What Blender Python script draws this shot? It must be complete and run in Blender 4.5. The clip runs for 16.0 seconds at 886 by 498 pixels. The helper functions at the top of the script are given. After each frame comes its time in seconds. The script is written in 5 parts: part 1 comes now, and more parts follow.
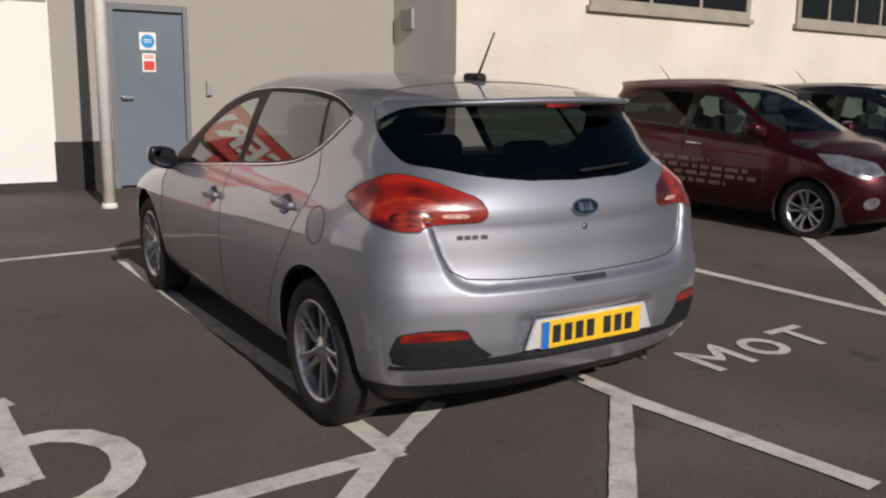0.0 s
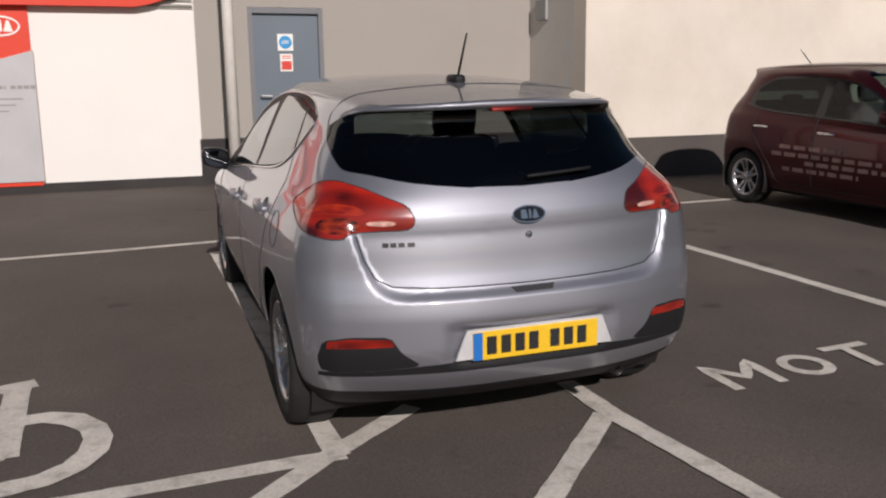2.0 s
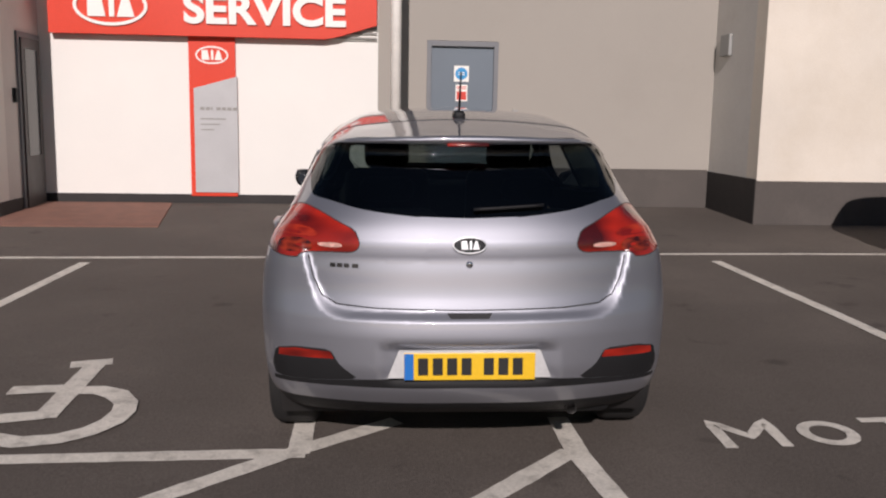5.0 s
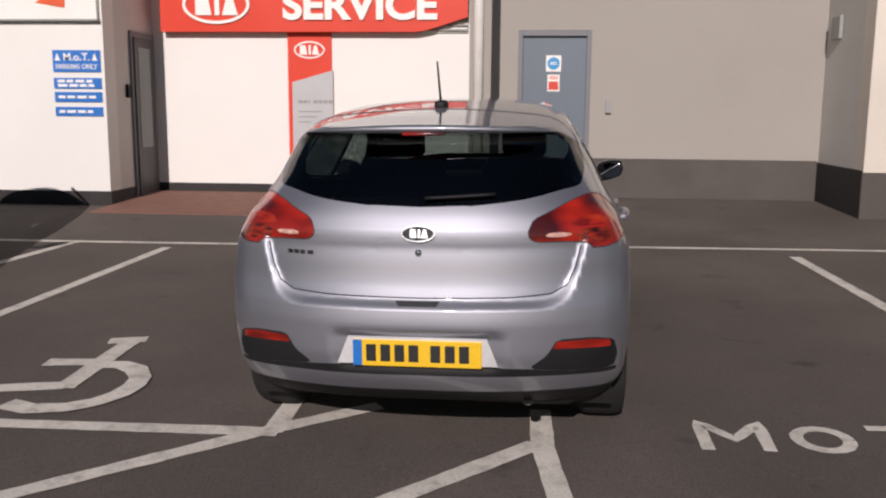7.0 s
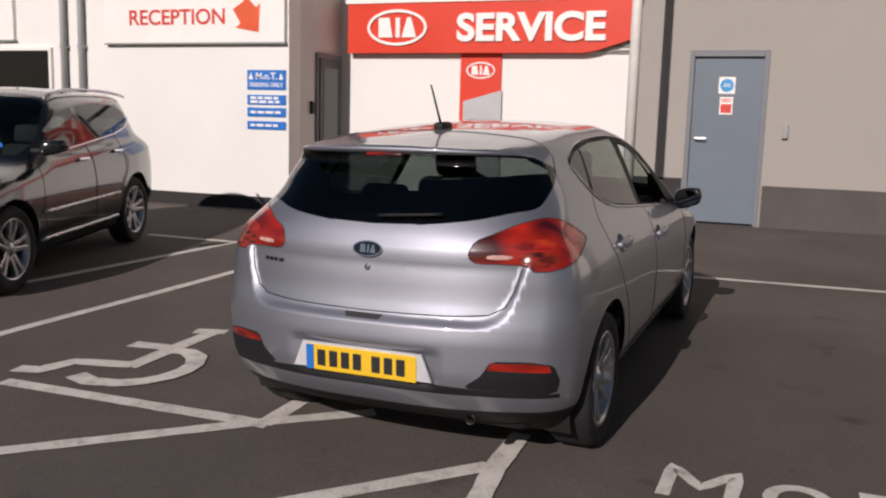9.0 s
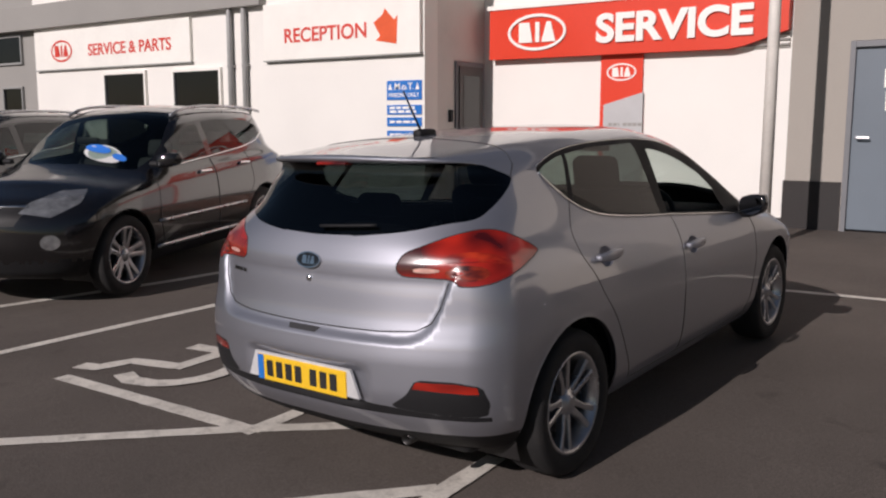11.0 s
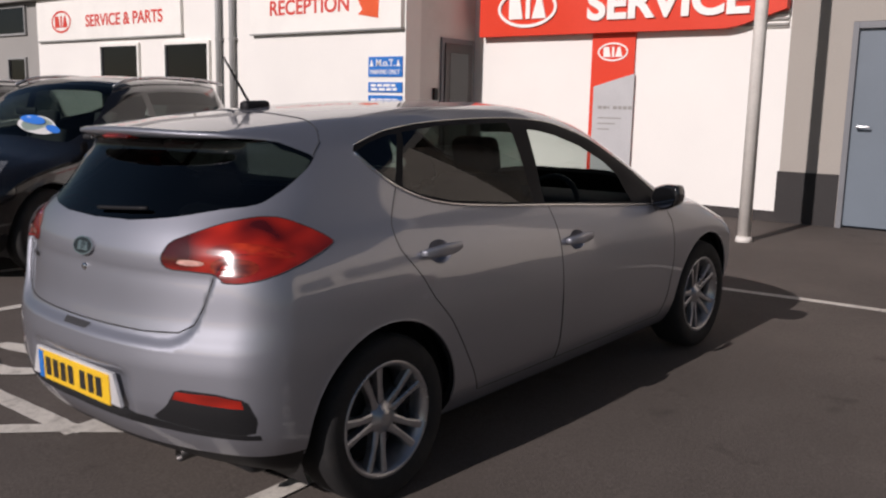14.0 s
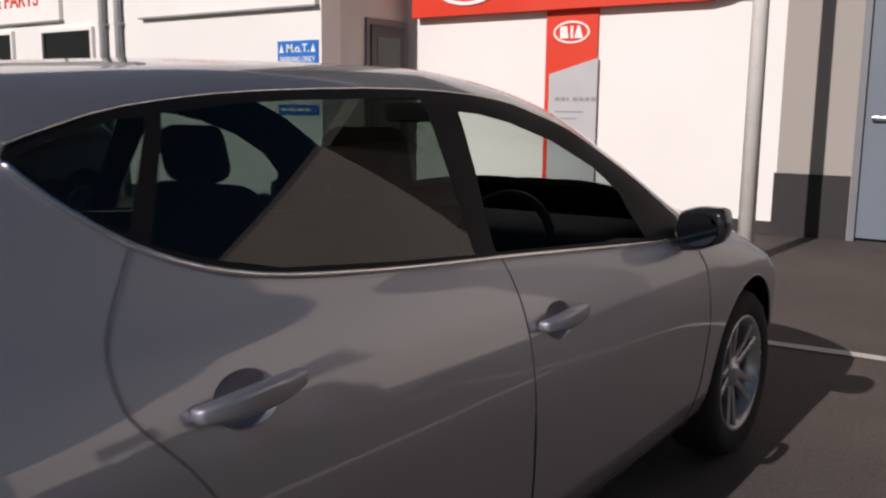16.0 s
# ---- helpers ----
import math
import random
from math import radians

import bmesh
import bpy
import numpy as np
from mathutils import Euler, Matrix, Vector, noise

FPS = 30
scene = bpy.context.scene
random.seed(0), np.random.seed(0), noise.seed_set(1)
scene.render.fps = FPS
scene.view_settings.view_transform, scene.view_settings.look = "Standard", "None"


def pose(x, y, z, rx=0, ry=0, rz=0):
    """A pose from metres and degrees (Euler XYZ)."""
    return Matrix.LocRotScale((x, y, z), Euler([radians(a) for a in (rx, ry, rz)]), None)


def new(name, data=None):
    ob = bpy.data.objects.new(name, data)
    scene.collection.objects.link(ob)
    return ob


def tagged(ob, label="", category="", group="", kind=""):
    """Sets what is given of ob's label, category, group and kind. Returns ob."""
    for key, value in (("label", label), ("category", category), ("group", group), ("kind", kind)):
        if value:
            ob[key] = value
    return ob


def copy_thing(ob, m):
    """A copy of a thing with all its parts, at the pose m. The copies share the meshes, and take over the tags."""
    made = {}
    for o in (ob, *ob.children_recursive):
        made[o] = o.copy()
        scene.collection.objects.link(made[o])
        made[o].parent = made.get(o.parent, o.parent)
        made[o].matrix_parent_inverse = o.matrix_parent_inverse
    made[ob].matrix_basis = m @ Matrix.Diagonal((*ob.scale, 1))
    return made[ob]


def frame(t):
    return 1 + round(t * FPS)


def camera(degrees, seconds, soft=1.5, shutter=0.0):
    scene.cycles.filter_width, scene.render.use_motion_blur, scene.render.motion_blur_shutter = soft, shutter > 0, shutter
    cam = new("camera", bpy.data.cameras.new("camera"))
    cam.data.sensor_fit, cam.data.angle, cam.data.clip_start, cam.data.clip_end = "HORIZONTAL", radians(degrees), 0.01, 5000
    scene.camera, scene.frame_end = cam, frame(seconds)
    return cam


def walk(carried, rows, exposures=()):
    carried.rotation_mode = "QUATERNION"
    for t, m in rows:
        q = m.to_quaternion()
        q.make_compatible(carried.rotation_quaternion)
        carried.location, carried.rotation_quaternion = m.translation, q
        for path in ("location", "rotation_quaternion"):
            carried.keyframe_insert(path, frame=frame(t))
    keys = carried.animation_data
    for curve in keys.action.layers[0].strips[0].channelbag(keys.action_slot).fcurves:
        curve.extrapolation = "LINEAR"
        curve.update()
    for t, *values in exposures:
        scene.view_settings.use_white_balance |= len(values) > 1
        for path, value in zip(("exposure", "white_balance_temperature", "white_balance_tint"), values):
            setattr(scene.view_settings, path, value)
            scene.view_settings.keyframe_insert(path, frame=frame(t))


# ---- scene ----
cam = camera(53.5, 16.0, soft=2.2, shutter=0.35)
METRES, EYE, TILT, LEAN, TURN = 8.7, 1.38, 0.0, 0.0, -34.7
ROWS = [
    (0.0, 0.0, 0.0, 0.0, 0.08, -9.68, -0.47),
    (0.5, 0.0248, -0.0023, 0.0006, 0.9, -9.46, -0.31),
    (1.0, 0.0492, -0.0032, 0.004, 5.27, -9.1, 0.35),
    (1.5, 0.0792, 0.0098, 0.0052, 9.72, -10.03, 0.16),
    (2.0, 0.1156, 0.0197, 0.0069, 13.3, -10.39, 0.85),
    (2.5, 0.1536, 0.0168, 0.0104, 16.84, -9.68, 0.25),
    (3.0, 0.1835, 0.0334, 0.0076, 20.15, -10.01, 0.18),
    (3.5, 0.2107, 0.0425, 0.0103, 24.4, -7.64, -1.25),
    (4.0, 0.238, 0.0433, 0.0101, 28.09, -8.5, -2.49),
    (4.5, 0.2435, 0.0441, 0.0101, 28.86, -8.49, -1.42),
    (7.0, 0.3252, 0.0956, 0.0101, 39.46, -9.2, -0.44),
    (7.5, 0.3516, 0.1193, 0.0096, 43.39, -9.37, 0.77),
    (8.0, 0.3735, 0.1459, 0.0113, 47.6, -8.66, -0.18),
    (8.5, 0.4067, 0.1696, 0.0122, 52.03, -8.65, -0.44),
    (9.0, 0.4287, 0.1898, 0.0143, 55.84, -8.31, -1.58),
    (11.5, 0.4847, 0.3512, 0.0164, 72.59, -8.41, -1.04),
    (12.0, 0.4971, 0.384, 0.0166, 74.17, -8.66, -2.47),
    (12.5, 0.4961, 0.4012, 0.0167, 73.62, -8.21, -2.47),
    (13.0, 0.4922, 0.4095, 0.0158, 74.41, -8.16, -2.02),
    (13.5, 0.4819, 0.4165, 0.0159, 74.22, -9.4, -1.21),
    (14.0, 0.4522, 0.4336, 0.0133, 73.29, -9.27, -1.31),
    (14.5, 0.4072, 0.4566, 0.0111, 73.45, -9.32, -1.88),
    (15.0, 0.353, 0.4763, 0.0105, 70.95, -9.18, -1.06),
    (15.5, 0.2994, 0.5018, 0.0071, 70.81, -8.83, -0.35),
    (16.0, 0.2429, 0.5235, 0.0024, 69.87, -9.05, -0.66),
]
walk(cam, [(t, pose(0, 0, EYE, TILT, LEAN, TURN) @ pose(METRES * x, METRES * y, METRES * z, 90 + pitch, roll, yaw)) for t, x, y, z, yaw, pitch, roll in ROWS],
     exposures=[(0.0, -0.21, 6180, 7.0), (2.5, -0.24, 6180, 10.0), (7.0, -0.25, 6180, 11.5), (16.0, -0.23, 6080, 12.0)])

# ---- world and sun ----
SUN_ELEV, SUN_AZ = 28.0, 6.0          # degrees; the light travels towards +y, a little towards +x
world = bpy.data.worlds.new("World")
scene.world = world
world.use_nodes = True
wn = world.node_tree.nodes
wn.clear()
sky = wn.new("ShaderNodeTexSky")
sky.sky_type = "NISHITA"
sky.sun_disc = False
sky.sun_elevation = radians(SUN_ELEV)
sky.sun_rotation = radians(180 + SUN_AZ)
sky.air_density, sky.dust_density, sky.ozone_density = 1.0, 0.6, 1.0
bg = wn.new("ShaderNodeBackground")
bg.inputs["Strength"].default_value = 0.038
wo = wn.new("ShaderNodeOutputWorld")
world.node_tree.links.new(sky.outputs[0], bg.inputs[0])
world.node_tree.links.new(bg.outputs[0], wo.inputs[0])
sun = new("sun", bpy.data.lights.new("sun", "SUN"))
sun.data.energy, sun.data.angle, sun.data.color = 4.7, radians(0.5), (1.0, 0.875, 0.815)
way = Vector((math.sin(radians(SUN_AZ)) * math.cos(radians(SUN_ELEV)), math.cos(radians(SUN_AZ)) * math.cos(radians(SUN_ELEV)), -math.sin(radians(SUN_ELEV))))
sun.matrix_world = Matrix.Translation((0, -20, 20)) @ way.to_track_quat("-Z", "Y").to_matrix().to_4x4()
# ---- materials ----
def material(name, color, rough=0.6, metal=0.0, vary=0.12, scale=3.0, grain=0.05, grain_scale=60.0, bump=0.0, bump_scale=80.0, coat=0.0, rough_vary=0.08, spec=0.5, coat_ior=1.5, dirt=None, dirt_amount=0.35, dirt_scale=1.3, spots=None):
    """A procedural surface: base colour with broad stains and fine grain, roughness variation and a fine bump."""
    m = bpy.data.materials.new(name)
    m.use_nodes = True
    nt = m.node_tree
    n, l = nt.nodes, nt.links
    b = n["Principled BSDF"]
    tc = n.new("ShaderNodeTexCoord")
    def noise_tex(sc, det, rgh=0.55):
        t = n.new("ShaderNodeTexNoise")
        t.inputs["Scale"].default_value, t.inputs["Detail"].default_value, t.inputs["Roughness"].default_value = sc, det, rgh
        l.new(tc.outputs["Object"], t.inputs["Vector"])
        return t
    def ramp(src, lo, hi, a, c):
        r = n.new("ShaderNodeMapRange")
        for k, v in zip(("From Min", "From Max", "To Min", "To Max"), (lo, hi, a, c)):
            r.inputs[k].default_value = v
        l.new(src, r.inputs["Value"])
        return r.outputs[0]
    broad, fine = noise_tex(scale, 5), noise_tex(grain_scale, 3)
    mul = n.new("ShaderNodeMath")
    mul.operation = "MULTIPLY"
    l.new(ramp(broad.outputs[0], 0.3, 0.7, 1 - vary, 1 + vary), mul.inputs[0])
    l.new(ramp(fine.outputs[0], 0.3, 0.7, 1 - grain, 1 + grain), mul.inputs[1])
    rgb = n.new("ShaderNodeRGB")
    rgb.outputs[0].default_value = (*color, 1)
    src = rgb.outputs[0]
    if dirt:
        mask = noise_tex(dirt_scale, 8, 0.7)
        mx = n.new("ShaderNodeMix")
        mx.data_type = "RGBA"
        l.new(ramp(mask.outputs[0], 0.5, 0.75, 0, dirt_amount), mx.inputs[0])
        l.new(src, mx.inputs[6])
        mx.inputs[7].default_value = (*dirt, 1)
        src = mx.outputs[2]
    if spots:
        col, sc, lo, hi, amount = spots
        mask = noise_tex(sc, 3, 0.5)
        mx = n.new("ShaderNodeMix")
        mx.data_type = "RGBA"
        l.new(ramp(mask.outputs[0], lo, hi, 0, amount), mx.inputs[0])
        l.new(src, mx.inputs[6])
        mx.inputs[7].default_value = (*col, 1)
        src = mx.outputs[2]
    vm = n.new("ShaderNodeVectorMath")
    vm.operation = "SCALE"
    l.new(src, vm.inputs[0])
    l.new(mul.outputs[0], vm.inputs["Scale"])
    l.new(vm.outputs[0], b.inputs["Base Color"])
    l.new(ramp(broad.outputs[0], 0.3, 0.7, max(0.02, rough - rough_vary), min(1, rough + rough_vary)), b.inputs["Roughness"])
    b.inputs["Metallic"].default_value = metal
    b.inputs["Coat Weight"].default_value = coat
    b.inputs["Coat Roughness"].default_value, b.inputs["Coat IOR"].default_value = 0.04, coat_ior
    b.inputs["Specular IOR Level"].default_value = spec
    if bump:
        bt = noise_tex(bump_scale, 4, 0.6)
        bn = n.new("ShaderNodeBump")
        bn.inputs["Strength"].default_value, bn.inputs["Distance"].default_value = 1.0, bump
        l.new(bt.outputs[0], bn.inputs["Height"])
        l.new(bn.outputs[0], b.inputs["Normal"])
    return m


def glass(name, tint, gloss=1.0, face=0.045):
    """Thin sheet glass: tinted see-through with a clear reflection that grows towards grazing."""
    m = bpy.data.materials.new(name)
    m.use_nodes = True
    n, l = m.node_tree.nodes, m.node_tree.links
    n.clear()
    o, mix, tr, gl, lw, pw, ma = (n.new("ShaderNode" + k) for k in ("OutputMaterial", "MixShader", "BsdfTransparent", "BsdfGlossy", "LayerWeight", "Math", "Math"))
    tr.inputs[0].default_value = (*tint, 1)
    gl.inputs["Color"].default_value = (gloss, gloss, gloss, 1)
    gl.inputs["Roughness"].default_value = 0.015
    lw.inputs["Blend"].default_value = 0.5
    pw.operation, ma.operation = "POWER", "MULTIPLY_ADD"
    pw.inputs[1].default_value = 5.0
    ma.inputs[1].default_value, ma.inputs[2].default_value = 1 - face, face
    l.new(lw.outputs["Facing"], pw.inputs[0])
    l.new(pw.outputs[0], ma.inputs[0])
    l.new(ma.outputs[0], mix.inputs[0])
    l.new(tr.outputs[0], mix.inputs[1])
    l.new(gl.outputs[0], mix.inputs[2])
    l.new(mix.outputs[0], o.inputs[0])
    return m


def lamp_material(name, dark, bright, scale):
    """A moulded lamp lens: dark and bright facets under a clear gloss."""
    m = bpy.data.materials.new(name)
    m.use_nodes = True
    n, l = m.node_tree.nodes, m.node_tree.links
    b = n["Principled BSDF"]
    tc, mp, ns, rp = (n.new("ShaderNode" + k) for k in ("TexCoord", "Mapping", "TexNoise", "ValToRGB"))
    mp.inputs["Scale"].default_value = (1.0, 1.0, 2.2)
    l.new(tc.outputs["Object"], mp.inputs[0])
    l.new(mp.outputs[0], ns.inputs["Vector"])
    ns.inputs["Scale"].default_value, ns.inputs["Detail"].default_value, ns.inputs["Distortion"].default_value = scale, 0.6, 0.3
    rp.color_ramp.elements[0].position, rp.color_ramp.elements[1].position = 0.30, 0.72
    rp.color_ramp.elements[0].color, rp.color_ramp.elements[1].color = (*dark, 1), (*bright, 1)
    l.new(ns.outputs[0], rp.inputs[0])
    l.new(rp.outputs[0], b.inputs["Base Color"])
    b.inputs["Roughness"].default_value = 0.22
    b.inputs["Coat Weight"].default_value, b.inputs["Coat Roughness"].default_value = 0.8, 0.03
    return m


M_ASPHALT = material("asphalt", (0.106, 0.0905, 0.079), 0.9, vary=0.16, scale=0.7, grain=0.24, grain_scale=95, bump=0.004, bump_scale=110, dirt=(0.137, 0.117, 0.101), dirt_amount=0.55, dirt_scale=0.35, spec=0.25, spots=((0.045, 0.039, 0.035), 2.6, 0.66, 0.74, 0.6))
M_LINE = material("road paint", (0.62, 0.585, 0.52), 0.8, vary=0.12, scale=4, grain=0.12, grain_scale=70, bump=0.002, bump_scale=120, dirt=(0.17, 0.15, 0.13), dirt_amount=0.75, dirt_scale=9)
M_WHITE = material("white wall paint", (0.79, 0.77, 0.72), 0.7, vary=0.03, scale=0.8, grain=0.015, bump=0.001, bump_scale=40)
M_CREAM = material("weathered cream render", (0.70, 0.64, 0.55), 0.85, vary=0.07, scale=0.7, grain=0.04, bump=0.002, bump_scale=50, dirt=(0.55, 0.47, 0.36), dirt_amount=0.5, dirt_scale=0.5)
M_STONE = material("stone grey wall paint", (0.35, 0.323, 0.285), 0.85, vary=0.04, scale=0.6, grain=0.03, bump=0.0015, bump_scale=45, dirt=(0.31, 0.284, 0.247), dirt_amount=0.4, dirt_scale=0.8)
M_GREYWALL = material("grey cladding", (0.30, 0.29, 0.27), 0.75, vary=0.05, scale=0.9)
M_PLINTH = material("black plinth paint", (0.025, 0.022, 0.021), 0.75, vary=0.2, scale=2.2, bump=0.002, bump_scale=30, dirt=(0.06, 0.05, 0.045), dirt_amount=0.5)
M_PLINTHGREY = material("faded dark plinth paint", (0.088, 0.077, 0.069), 0.85, vary=0.14, scale=1.5, bump=0.002, bump_scale=30, dirt=(0.125, 0.11, 0.098), dirt_amount=0.5)
M_RED = material("red sign panel", (0.66, 0.045, 0.015), 0.42, vary=0.03, scale=1.0, spec=0.4)
M_SIGNWHITE = material("white sign panel", (0.84, 0.82, 0.76), 0.5, vary=0.03)
M_SIGNGREY = material("light grey sign panel", (0.46, 0.46, 0.46), 0.45, vary=0.04)
M_LETTERWHITE = material("white letters", (0.85, 0.83, 0.78), 0.45, vary=0.02)
M_LETTERRED = material("red letters", (0.62, 0.05, 0.03), 0.5, vary=0.03)
M_BLUE = material("blue sign panel", (0.02, 0.16, 0.52), 0.45, vary=0.04)
M_DOOR = material("blue grey door paint", (0.135, 0.165, 0.195), 0.5, vary=0.06, scale=1.2, grain=0.02)
M_FRAME = material("grey door frame paint", (0.17, 0.175, 0.185), 0.5, vary=0.05)
M_STEEL = material("brushed steel", (0.6, 0.6, 0.6), 0.3, metal=1.0, vary=0.05)
M_DARKDOOR = material("dark brown door", (0.05, 0.042, 0.04), 0.5, vary=0.1)
M_POLE = material("painted grey post", (0.74, 0.71, 0.65), 0.55, vary=0.06, scale=6, dirt=(0.45, 0.4, 0.33), dirt_amount=0.3, dirt_scale=4)
M_PIPE = material("grey downpipe", (0.3, 0.3, 0.29), 0.5, vary=0.06)
M_BRICKRED = material("red brick paver", (0.21, 0.105, 0.075), 0.9, vary=0.18, scale=5, grain=0.2, grain_scale=80, bump=0.003, bump_scale=70)
M_WINFRAME = material("weathered window frame", (0.33, 0.30, 0.24), 0.7, vary=0.1)
M_PANE = material("dark window pane", (0.007, 0.006, 0.006), 0.06, vary=0.25, scale=1.2, spec=0.6)
M_VOID = material("dark opening", (0.012, 0.011, 0.011), 0.6, vary=0.1)
M_SILVER = material("silver metallic paint", (0.328, 0.336, 0.374), 0.53, metal=0.85, coat_ior=1.75, vary=0.02, scale=2, grain=0.06, grain_scale=900, coat=1.0, rough_vary=0.02)
M_DARKRED = material("dark red metallic paint", (0.055, 0.0045, 0.008), 0.32, metal=0.65, vary=0.03, coat=0.45, rough_vary=0.02)
M_BLACKPAINT = material("black pearl paint", (0.006, 0.0055, 0.006), 0.2, vary=0.03, coat=1.0, rough_vary=0.02)
M_BLACKPLASTIC = material("black plastic trim", (0.011, 0.011, 0.012), 0.6, spec=0.3, vary=0.1, bump=0.0004, bump_scale=400)
M_GLOSSBLACK = material("gloss black trim", (0.012, 0.012, 0.013), 0.12, vary=0.03, coat=0.5)
M_SATIN = material("satin black pillar film", (0.006, 0.006, 0.007), 0.55, spec=0.15, vary=0.06)
M_RUBBER = material("tyre rubber", (0.014, 0.0135, 0.0135), 0.85, vary=0.15, scale=8, bump=0.001, bump_scale=120, dirt=(0.07, 0.06, 0.05), dirt_amount=0.35, dirt_scale=6)
M_ALLOY = material("silver alloy wheel", (0.44, 0.44, 0.455), 0.3, metal=0.8, vary=0.04, coat=0.4)
M_HEADLAMP = material("smoked headlamp", (0.30, 0.305, 0.31), 0.18, metal=0.6, vary=0.4, scale=12, coat=1.0)
# white side wall paint with shade put into its grey tone, plus stains
M_SHADEWALL = material("side wall paint in a shaded tone", (0.62, 0.60, 0.56), 0.8, vary=0.05, scale=0.8, bump=0.0015, bump_scale=45, dirt=(0.45, 0.42, 0.38), dirt_amount=0.4)
M_CHROME = material("chrome trim", (0.8, 0.8, 0.8), 0.12, metal=1.0, vary=0.03)
M_SEAM = material("panel gap shadow line", (0.03, 0.03, 0.032), 0.7, vary=0.05)
M_CABIN = material("dark cabin fabric", (0.017, 0.017, 0.019), 0.9, vary=0.12, scale=9, bump=0.0015, bump_scale=200)
M_YELLOW = material("yellow number plate", (0.80, 0.50, 0.02), 0.4, vary=0.03)
M_PLATEBLACK = material("black plate bars", (0.02, 0.02, 0.02), 0.5, vary=0.05)
M_LAMPRED = lamp_material("red lamp lens", (0.05, 0.003, 0.003), (0.40, 0.018, 0.007), 7.0)
M_LAMPAMBER = lamp_material("amber lamp lens", (0.16, 0.006, 0.004), (0.46, 0.038, 0.010), 14.0)
M_LAMPSMOKE = lamp_material("smoked lamp lens", (0.035, 0.003, 0.002), (0.30, 0.030, 0.008), 24.0)
M_LAMPCLEAR = material("clear lamp lens", (0.52, 0.30, 0.25), 0.15, vary=0.5, scale=40, coat=1.0)
M_GLASSDARK = glass("privacy glass", (0.165, 0.185, 0.185))
M_GLASSREAR = glass("tinted rear glass", (0.15, 0.185, 0.17))
M_GLASSLIGHT = glass("side window glass", (0.62, 0.70, 0.66))
# dark tint stands in for the dark reflection in the mirror glass
M_MIRROR = material("mirror glass with dark reflection tint", (0.13, 0.135, 0.15), 0.05, metal=1.0, vary=0.02, rough_vary=0.01)
M_DECAL = material("faded pale decal", (0.24, 0.14, 0.13), 0.5, vary=0.25, scale=12)
M_STICKER = material("blue sticker", (0.05, 0.22, 0.75), 0.4, vary=0.05)
M_PAPER = material("white paper card", (0.75, 0.74, 0.72), 0.6, vary=0.05)
M_DULLSTEEL = material("dull exhaust steel", (0.06, 0.057, 0.055), 0.4, metal=0.9, vary=0.2)
# ---- building tools ----
def link(name, bm, mat, parent=None, label="", smooth=False, bevel=0.0):
    me = bpy.data.meshes.new(name)
    if bevel:
        bmesh.ops.bevel(bm, geom=[e for e in bm.edges if len(e.link_faces) == 2 and e.calc_face_angle(0) > 0.5], offset=bevel, segments=2, affect="EDGES", profile=0.6, clamp_overlap=True)
    bmesh.ops.recalc_face_normals(bm, faces=bm.faces[:])
    bm.to_mesh(me)
    bm.free()
    me.materials.append(mat)
    if smooth:
        for p in me.polygons:
            p.use_smooth = True
    ob = new(name, me)
    if parent:
        ob.parent = parent
    if label:
        tagged(ob, label=label)
    return ob


def part(name, bm, mat, parent, label="", smooth=False, bevel=0.0):
    return link(name, bm, mat, parent, label, smooth, bevel)


def thing(name, bm, mat, label, category, group="", kind="", smooth=False, bevel=0.0):
    return tagged(link(name, bm, mat, None, "", smooth, bevel), label, category, group, kind)


def group_empty(name, label, category, m=None, group="", kind=""):
    ob = tagged(new(name), label, category, group, kind)
    ob.empty_display_size = 0.2
    if m is not None:
        ob.matrix_world = m
    return ob


def add_box(bm, lo, hi):
    c, s = (Vector(lo) + Vector(hi)) / 2, Vector(hi) - Vector(lo)
    bmesh.ops.create_cube(bm, size=1, matrix=Matrix.Translation(c) @ Matrix.Diagonal((*s, 1)))
    return bm


def box(lo, hi):
    return add_box(bmesh.new(), lo, hi)


def add_cyl(bm, a, b, r0, r1=None, seg=16):
    a, b = Vector(a), Vector(b)
    d = b - a
    m = Matrix.Translation((a + b) / 2) @ d.to_track_quat("Z", "Y").to_matrix().to_4x4()
    bmesh.ops.create_cone(bm, cap_ends=True, segments=seg, radius1=r0, radius2=r0 if r1 is None else r1, depth=d.length, matrix=m)
    return bm


def cyl(a, b, r0, r1=None, seg=16):
    return add_cyl(bmesh.new(), a, b, r0, r1, seg)


def add_prism(bm, outline, depth, m):
    """An outline in x, y, extruded from z = 0 to depth, then moved by m."""
    lo = [bm.verts.new(m @ Vector((x, y, 0))) for x, y in outline]
    hi = [bm.verts.new(m @ Vector((x, y, depth))) for x, y in outline]
    bm.faces.new(lo[::-1])
    bm.faces.new(hi)
    for i in range(len(lo)):
        j = (i + 1) % len(lo)
        bm.faces.new((lo[i], lo[j], hi[j], hi[i]))
    return bm


def prism(outline, depth, m=Matrix()):
    return add_prism(bmesh.new(), outline, depth, m)


